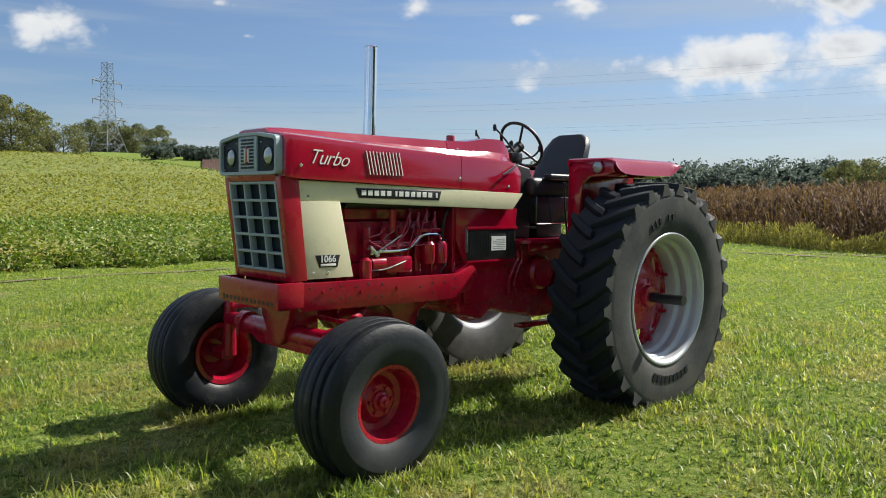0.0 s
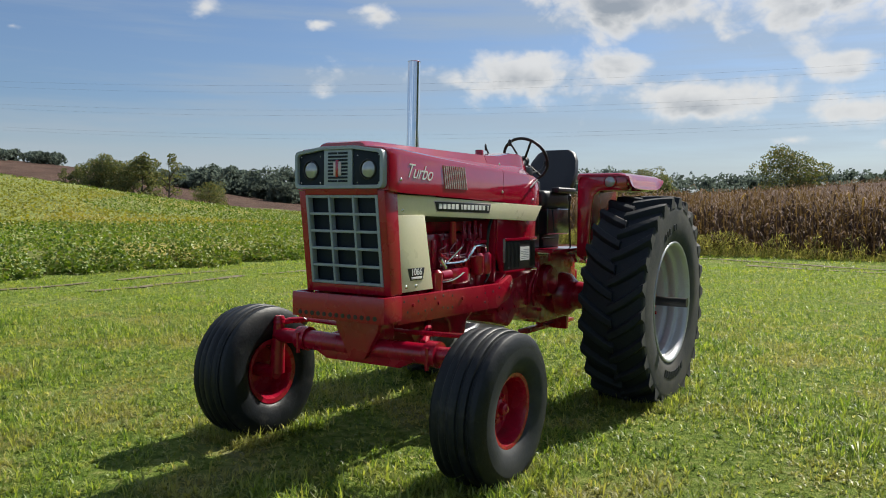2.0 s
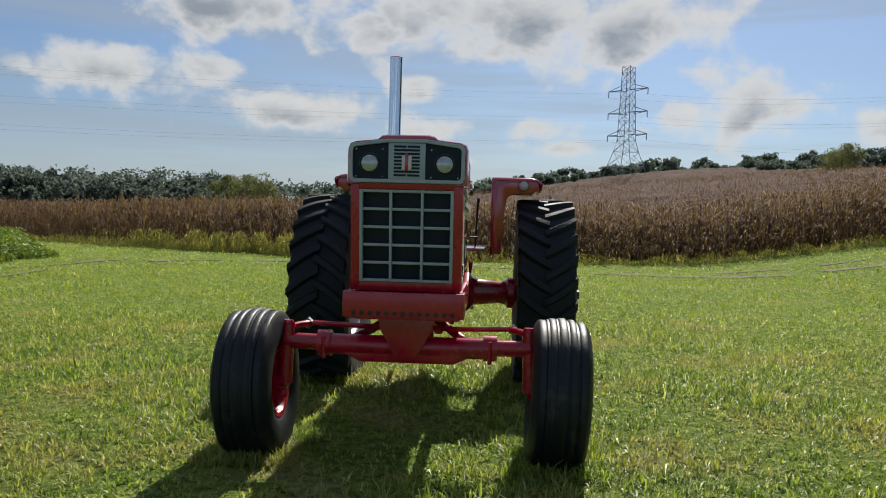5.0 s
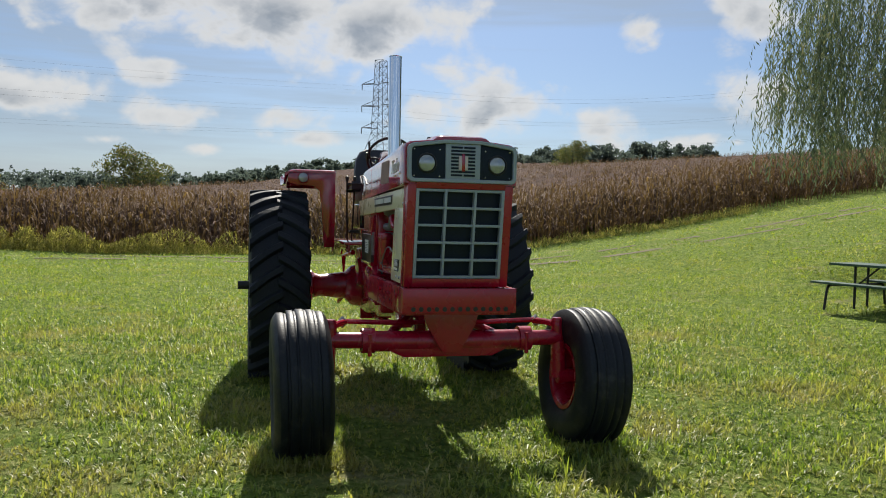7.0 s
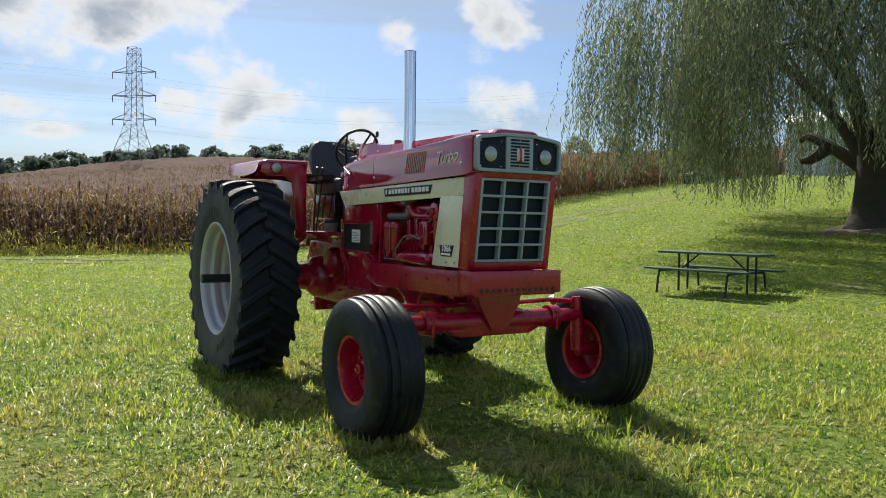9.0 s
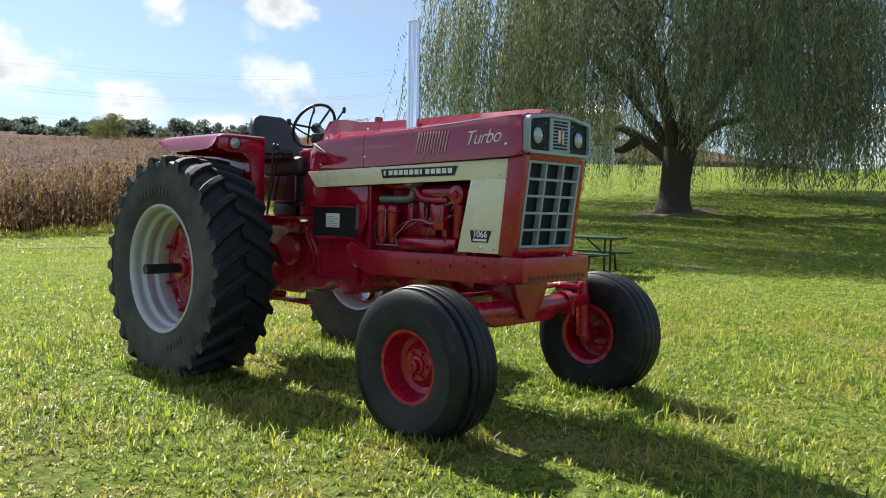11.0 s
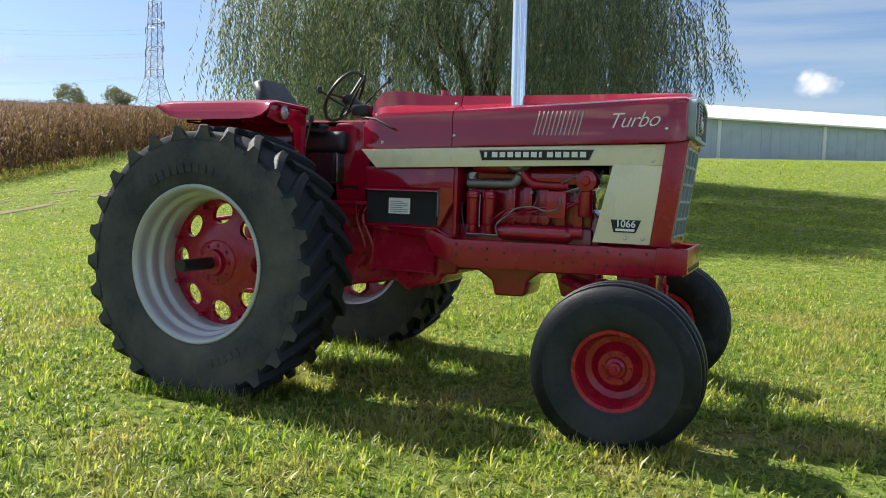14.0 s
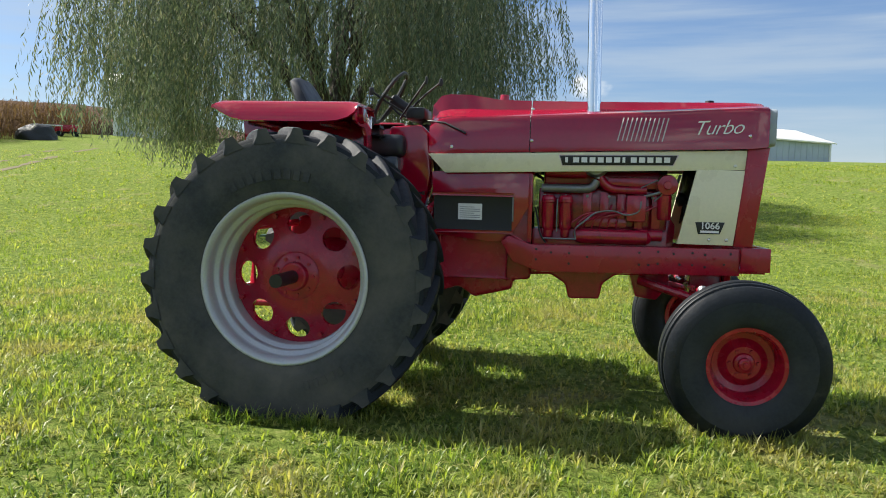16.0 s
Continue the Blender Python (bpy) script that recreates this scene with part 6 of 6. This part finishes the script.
# ---- weeping willow ----
WX, WY = -5.85, 18.65
WZ = gz(WX, WY)
wl = thing("willow_tree", "large weeping willow with a dark forked trunk and hanging strands", "tree", at=pose(WX, WY, WZ))
trunk = tube(curve_pts([(0, 0, -.25), (0, 0, .15), (.02, 0, .6), (.08, 0, 1.3), (.15, .05, 2.0)], 3), .5, 18, taper=[.78, .74, .68, .60, .54, .50, .47, .46, .45, .45, .46, .48, .52])
part("trunk", trunk, BARK, wl, "thick dark furrowed trunk")
wr = random.Random(8)
limb_tips = []
for k, (az, reach, top, r) in enumerate(((185, 4.2, 6.2, .26), (20, 4.0, 6.5, .28), (100, 3.2, 7.5, .24), (262, 3.4, 7.2, .24), (60, 1.6, 9.0, .26), (150, 3.5, 8.2, .22), (320, 4.0, 7.6, .22), (225, 2.2, 9.2, .24), (5, 5.5, 8.0, .2), (175, 5.6, 7.2, .2))):
    a = radians(az)
    c, s = math.cos(a), math.sin(a)
    low = 1.85 + .15 * (k % 3)
    mid = (c * reach * .38, s * reach * .38, low + (top - low) * .45)
    end = (c * reach, s * reach, top)
    pts = curve_pts([(.12 * c + .12, .12 * s, low - .3), (c * reach * .15 + .1, s * reach * .15, low + (top - low) * .15), mid, end], 5)
    part("limb", tube(pts, r, 10, taper=[r * (1 - .8 * i / (len(pts) - 1)) for i in range(len(pts))]), BARK, wl)
    for j in range(5):
        p = pts[8 + j]
        b = a + wr.uniform(-1.2, 1.2)
        L = wr.uniform(1.6, 4.0)
        q = curve_pts([p, p + Vector((math.cos(b) * L * .5, math.sin(b) * L * .5, L * .45)), p + Vector((math.cos(b) * L, math.sin(b) * L, L * .35))], 4)
        part("branch", tube(q, .06, 6, taper=[.075 * (1 - .8 * i / (len(q) - 1)) for i in range(len(q))]), BARK, wl)
for pts in ([(-.25, 0, 1.75), (-1.1, -.1, 2.35), (-1.9, -.1, 2.75), (-2.2, 0, 2.65)], [(-1.2, -.1, 2.4), (-1.6, -.3, 2.05), (-1.9, -.4, 2.0)], [(.35, 0, 1.9), (1.2, -.1, 2.6), (2.2, -.2, 2.8)]):
    p = curve_pts(pts, 4)
    part("limb", tube(p, .16, 8, taper=[.2 * (1 - .6 * i / (len(p) - 1)) for i in range(len(p))]), BARK, wl)


def strands(n_bunch, seed):
    r = np.random.RandomState(seed)
    C, U, W = [], [], []
    for k in range(n_bunch):
        a = r.uniform(0, math.tau)
        rho = math.sqrt(r.uniform(.30, 1.0) if k % 4 else r.uniform(.02, .4))
        lobe = 1 + .10 * math.sin(3 * a + 1) + .08 * math.sin(5 * a) - .13 * math.exp(-(min(a, math.tau - a) / .7) ** 2)
        rad = 7.1 * rho * lobe
        top = 10.6 * math.sqrt(max(1 - (rho * .92) ** 2, .05)) * r.uniform(.72, 1.06) + .6
        bot = (.7 + 2.0 * r.uniform(0, 1) ** 1.6) if rho > .55 else (4.2 + 2.5 * r.uniform())
        bot += .8 * max(0, math.sin(2 * a + .6)) * (rho > .8) + (1.9 * math.exp(-(min(a, math.tau - a) / .8) ** 2) if rho > .82 else 0)
        bot += 1.0 * math.exp(-((a - 5.0) / .6) ** 2) if rho > .5 else 0
        if top - bot < 1:
            continue
        for s in range(r.randint(5, 13)):
            x0, y0 = rad * math.cos(a) + r.normal(0, .22), rad * math.sin(a) + r.normal(0, .22)
            z1 = top + r.normal(0, .35)
            z0 = bot + abs(r.normal(0, .55))
            L = z1 - z0
            if L < .5:
                continue
            m = int(L / .115)
            t = np.linspace(0, 1, m)
            ox, oy = math.cos(a) * .5, math.sin(a) * .5
            px = x0 + ox * np.sqrt(t) + .10 * np.sin(t * 5 + k) * t
            py = y0 + oy * np.sqrt(t) + .10 * np.cos(t * 4 + s) * t
            pz = z1 - L * t + .3 * np.sin(np.minimum(t * 8, math.pi)) * .5
            p = np.stack([px, py, pz], -1)
            d = r.normal(0, .38, (m, 3))
            d[:, 2] = -1
            d /= np.linalg.norm(d, axis=1, keepdims=True)
            ln = r.uniform(.075, .12, (m, 1))
            w = np.cross(d, r.normal(0, 1, (m, 3)))
            w /= np.linalg.norm(w, axis=1, keepdims=True) + 1e-9
            C.append(p + d * ln)
            U.append(d * ln)
            W.append(w * r.uniform(.011, .022, (m, 1)))
    return quads(np.concatenate(C), np.concatenate(U), np.concatenate(W))


v, f = strands(600, 4)
part("crown", raw_mesh("willow_crown", v, f, 3), WILLOW, wl, "long hanging strands of narrow leaves", soft=False)
mound = bmesh.new()
rings = []
for j, (r, up) in enumerate(((.3, .10), (.75, .09), (1.0, .05), (1.25, .02), (1.45, -.03))):
    ring = []
    for k in range(30):
        a = k * math.tau / 30
        q = r * (1 + .3 * noise.noise(Vector((math.cos(a) * 1.6, math.sin(a) * 1.6, j * .3))))
        x, y = WX + q * math.cos(a), WY + q * math.sin(a)
        ring.append(mound.verts.new((x, y, gz(x, y) + up + .02 * noise.noise(Vector((x * 5, y * 5, 1))))))
    rings.append(ring)
for a, b in zip(rings, rings[1:]):
    for k in range(30):
        mound.faces.new((a[k], b[k], b[(k + 1) % 30], a[(k + 1) % 30]))
tagged(part("soil_mound", mound, SOIL), "bare brown soil at the foot of the willow", "soil", kind="structure")

# ---- picnic table ----
WOOD_GREEN = material("green_table_paint", (0.030, 0.075, 0.050), 0.5, vary=0.25, scale=6, fine=60, dirt=(0.12, 0.14, 0.12), dirt_at=(0.6, .85))
pt = thing("picnic_table", "green picnic table with attached benches on the lawn", "picnic table", at=pose(-3.05, 9.0, gz(-3.05, 9.0), 0, 0, 11))
for k in range(5):
    part("top_plank", box(-1.0, 1.0, -.37 + k * .15, -.37 + k * .15 + .142, .725, .765, .006), WOOD_GREEN, pt)
for sy in (-1, 1):
    for k in range(2):
        y = sy * (.68 + (k - .5) * .145)
        part("bench_plank", box(-1.0, 1.0, y - .068, y + .068, .425, .460, .006), WOOD_GREEN, pt)
for sx in (-.70, .70):
    for sy in (-1, 1):
        part("table_leg", tube([(sx + .05, sy * .16, .725), (sx + .05, sy * .16, 0)], .022, 10), BLACK, pt)
        part("bench_leg", tube(curve_pts([(sx - .05, sy * .20, .40), (sx - .05, sy * .60, .40), (sx - .05, sy * .70, .34), (sx - .05, sy * .76, -.01)], 5), .022, 10), BLACK, pt)
    part("cross_bar", tube([(sx - .05, -.62, .40), (sx - .05, .62, .40)], .02, 8), BLACK, pt)
    part("brace", tube([(sx, 0, .41), (sx * .45, 0, .72)], .016, 8), BLACK, pt)


# ---- power line ----
def pylon():
    H = 36.0

    def wid(z):
        return np.interp(z, (0, 12, 28, 36), (11.0, 4.2, 3.2, 2.8)) / 2
    t = thing("pylon", "grey steel lattice power pylon", "pylon", group="power line pylons")
    zs = [0, 5, 9.5, 13, 16, 19, 21.5, 24, 26.5, 29, 31.5, 34, 36]
    cs = ((-1, -1), (1, -1), (1, 1), (-1, 1))
    for a, b in cs:
        part("leg", tube([(a * wid(z), b * wid(z), z) for z in zs], .105, 4), GALV, t)
    for z0, z1 in zip(zs, zs[1:]):
        for i in range(4):
            (a, b), (c, d) = cs[i], cs[(i + 1) % 4]
            part("brace", tube([(a * wid(z0), b * wid(z0), z0), (c * wid(z1), d * wid(z1), z1)], .055, 4), GALV, t)
            part("brace", tube([(c * wid(z0), d * wid(z0), z0), (a * wid(z1), b * wid(z1), z1)], .055, 4), GALV, t)
            part("brace", tube([(a * wid(z1), b * wid(z1), z1), (c * wid(z1), d * wid(z1), z1)], .05, 4), GALV, t)
    for z in ARM_Z:
        for s in (-1, 1):
            arm = tube([(s * wid(z), -wid(z), z), (s * 7.0, 0, z + .2)], .12, 4)
            arm = tube([(s * wid(z), wid(z), z), (s * 7.0, 0, z + .2)], .12, 4, bm=arm)
            arm = tube([(s * wid(z), 0, z + 2.0), (s * 7.0, 0, z + .2)], .10, 4, bm=arm)
            part("cross_arm", arm, GALV, t)
            part("insulator", tube([(s * 6.9, 0, z + .2), (s * 6.9, 0, z - 1.7)], .14, 6), GALV, t)
    return t


ARM_Z = (14.6, 21.6, 28.6)
sites = [(-113.0, -310.0), (-247.0, 41.0), (-181.0, 191.0)]
spots = []
for k, (x, y) in enumerate(sites):
    p0, p1 = sites[max(k - 1, 0)], sites[min(k + 1, 2)]
    yaw = math.atan2(p1[1] - p0[1], p1[0] - p0[0]) - math.pi / 2
    spots.append((x, y, gz(x, y) - .3, yaw + (0, .75, 0)[k]))
first = pylon()
first.matrix_basis = pose(*spots[0][:3], 0, 0, math.degrees(spots[0][3]))
for s in spots[1:]:
    copy_thing(first, pose(*s[:3], 0, 0, math.degrees(s[3])))
for (x0, y0, z0, a0), (x1, y1, z1, a1) in zip(spots, spots[1:]):
    for z in ARM_Z:
        for s in (-1, 1):
            p = Vector((x0 + s * 6.9 * math.cos(a0), y0 + s * 6.9 * math.sin(a0), z0 + z - 1.7))
            q = Vector((x1 + s * 6.9 * math.cos(a1), y1 + s * 6.9 * math.sin(a1), z1 + z - 1.7))
            line = [p.lerp(q, i / 24) - Vector((0, 0, 7.0 * (1 - (2 * i / 24 - 1) ** 2))) for i in range(25)]
            tagged(part("power_cable", tube(line, .012, 4), STEEL), "thin dark overhead power cable", "cable", group="overhead power cables")

# ---- buildings by the lane ----
SIDING = material("pale_blue_metal_siding", (0.42, 0.49, 0.56), 0.5, vary=0.08, scale=0.8, fine=14, dirt=(0.32, 0.37, 0.42), dirt_at=(0.5, .8))
ROOF = material("white_metal_roof", (0.80, 0.79, 0.74), 0.4, vary=0.05, scale=1, fine=12)
POST = material("white_post_paint", (0.72, 0.74, 0.75), 0.5, vary=0.06)
GLASS = material("dark_window_glass", (0.03, 0.04, 0.05), 0.08, vary=0.1)


def barn(name, label, length, depth, eave, ridge, at, bays):
    t = thing(name, label, "barn", at=at)
    part("wall", box(0, length, 0, .2, -2.5, eave, .01), SIDING, t)
    part("wall", box(0, length, depth - .2, depth, -2.5, eave, .01), SIDING, t)
    for x in (0, length - .2):
        part("gable_wall", prism([(0.2, -2.5), (depth - .2, -2.5), (depth - .2, eave), (depth / 2, ridge - .25), (.2, eave)], "x", x, x + .2, .01), SIDING, t)
    part("roof", prism([(-.5, eave - .12), (depth / 2, ridge), (depth + .5, eave - .12), (depth + .5, eave + .06), (depth / 2, ridge + .22), (-.5, eave + .06)], "x", -.4, length + .4, .02), ROOF, t, "white metal roof")
    n = bays
    for k in range(n + 1):
        x = k * (length - .5) / n
        part("post", box(x, x + .4, -.09, 0, -2.5, eave - .15, .01), POST, t)
    for k in range(int(length / 1.1)):
        part("siding_rib", box(.3 + k * 1.1, .36 + k * 1.1, -.03, 0, -2.5, eave - .1, .004), SIDING, t)
    return t


bx, by = -13.0, 71.0
barn("barn", "long pale metal barn with a white roof behind the lawn", 60, 12, 4.0, 5.9, pose(bx, by, 5.75, 0, 0, math.degrees(math.atan2(11.7, 16.2))), 5)
sx_, sy_ = EYE.x - 4.4 + 74 * math.cos(radians(121.2)), EYE.y - 7.7 + 74 * math.sin(radians(121.2))
bn = barn("shed", "small pale metal shed seen behind the willow", 4.6, 6, 4.4, 5.4, pose(sx_, sy_, gz(sx_, sy_), 0, 0, 30), 2)
part("window", box(2.6, 3.5, -.08, .0, 1.6, 2.4, .01), GLASS, bn)

# far little shed past the soybeans
hx, hy = EYE.x + 128 * math.cos(radians(-125.9)), EYE.y + 128 * math.sin(radians(-125.9))
hut = thing("field_shed", "small dark field shed on the far slope", "shed", at=pose(hx, hy, gz(hx, hy), 0, 0, 40))
part("wall", box(-2, 2, -1.4, 1.4, -.5, 1.8, .02), BARK, hut)
part("roof", prism([(-1.7, 1.7), (0, 2.6), (1.7, 1.7), (1.7, 1.85), (0, 2.8), (-1.7, 1.85)], "x", -2.3, 2.3, .02), ROOF, hut)
part("door", box(-.6, .6, -1.46, -1.4, 0, 1.6, .01), POST, hut)

# pickup truck parked at the barn
CARPAINT = material("dark_car_paint", (0.010, 0.012, 0.016), 0.35, coat=0.2)
tx, ty = 4.7 + 76 * math.cos(radians(100.1)), -4.8 + 76 * math.sin(radians(100.1))
pk = thing("pickup_truck", "dark parked pickup truck beside the barn", "truck", at=pose(tx, ty, gz(tx, ty) + .1, 0, 0, 190))
part("body", prism([(-2.8, .45), (2.75, .45), (2.85, .7), (2.75, 1.05), (1.35, 1.15), (.95, 1.15), (-.9, 1.15), (-2.8, 1.12)], "y", -.95, .95, .05), CARPAINT, pk)
part("cab", prism([(1.30, 1.13), (.65, 1.80), (-.65, 1.84), (-.95, 1.13)], "y", -.82, .82, .05), CARPAINT, pk)
for sy in (-1, 1):
    part("window", prism([(1.12, 1.18), (.62, 1.70), (-.55, 1.73), (-.78, 1.18)], "y", sy * .815, sy * .83, .004), GLASS, pk)
    for x in (-1.75, 1.75):
        w = part("wheel", lathe([(.20, sy * .98), (.36, sy * .99), (.40, sy * .93), (.40, sy * .78), (.2, sy * .74)], 28, "y", center=(x, 0, .40)), TYRE, pk)
        part("rim", lathe([(.001, sy * .96), (.18, sy * .96), (.21, sy * .985)], 20, "y", center=(x, 0, .40)), STEEL, w)
part("windscreen", prism([(1.24, 1.18), (.70, 1.76), (.72, 1.78), (1.27, 1.20)], "y", -.72, .72, .003), GLASS, pk)
part("headlight", box(2.80, 2.87, .6, .9, .78, .95, .01), LENS, pk)
part("headlight", box(2.80, 2.87, -.9, -.6, .78, .95, .01), LENS, pk)

# red wagon by the shed
rx, ry = 1.6 + 66 * math.cos(radians(123.9)), -5.7 + 66 * math.sin(radians(123.9))
wg = thing("farm_wagon", "small red farm wagon parked beyond the willow", "wagon", at=pose(rx, ry, gz(rx, ry), 0, 0, 25) @ Matrix.Scale(.55, 4))
part("wagon_box", prism([(-1.5, .6), (1.5, .6), (1.75, 1.5), (-1.75, 1.5)], "y", -.8, .8, .03), RED_FRAME, wg)
part("axle_beam", box(-1.2, 1.2, -.06, .06, .42, .6, .01), BLACK, wg)
for x in (-.95, .95):
    for sy in (-1, 1):
        part("wheel", lathe([(.05, sy * .86), (.30, sy * .88), (.34, sy * .84), (.34, sy * .72), (.1, sy * .70)], 24, "y", center=(x, 0, .34)), TYRE, wg)

# dark tarpaulin-covered heap at the end of the lane
TARP = material("dark_tarpaulin", (0.016, 0.020, 0.022), 0.5, vary=0.4, scale=2, fine=14, bump=0.04)
hp_x, hp_y = -34.0, 44.0
heap_bm = bmesh.new()
bmesh.ops.create_icosphere(heap_bm, subdivisions=4, radius=1.0)
for v in heap_bm.verts:
    f = 1 + .22 * noise.noise(v.co * 1.6) + .07 * noise.noise(v.co * 5)
    v.co = Vector((v.co.x * 1.35 * f, v.co.y * 1.0 * f, max(v.co.z * 1.05 * f, -.25)))
covered = thing("covered_heap", "dark tarpaulin-covered heap at the edge of the lawn", "heap", at=pose(hp_x, hp_y, gz(hp_x, hp_y), 0, 0, 30))
part("tarpaulin", heap_bm, TARP, covered)
part("plank", box(-.3, 1.5, -.10, .10, .98, 1.06, .01), POST, covered, "pale plank lying on top")

# round bales on the far slope
STRAW = material("baled_straw", (0.36, 0.29, 0.15), 0.9, vary=0.35, scale=3, fine=30, bump=0.03)
first_bale = None
for x, y, turn in ((-138.0, -147.4, 20), (-143.6, -140.7, 75)):
    if first_bale is None:
        first_bale = thing("hay_bale", "pale round straw bale on the far slope", "hay bale", group="round bales", at=pose(x, y, gz(x, y) + .9, 0, 0, turn))
        part("straw_roll", lathe([(.001, -.75), (.70, -.75), (.86, -.70), (.92, -.55), (.93, 0), (.92, .55), (.86, .70), (.70, .75), (.001, .75)], 28, "y"), STRAW, first_bale)
    else:
        copy_thing(first_bale, pose(x, y, gz(x, y) + .9, 0, 0, turn))
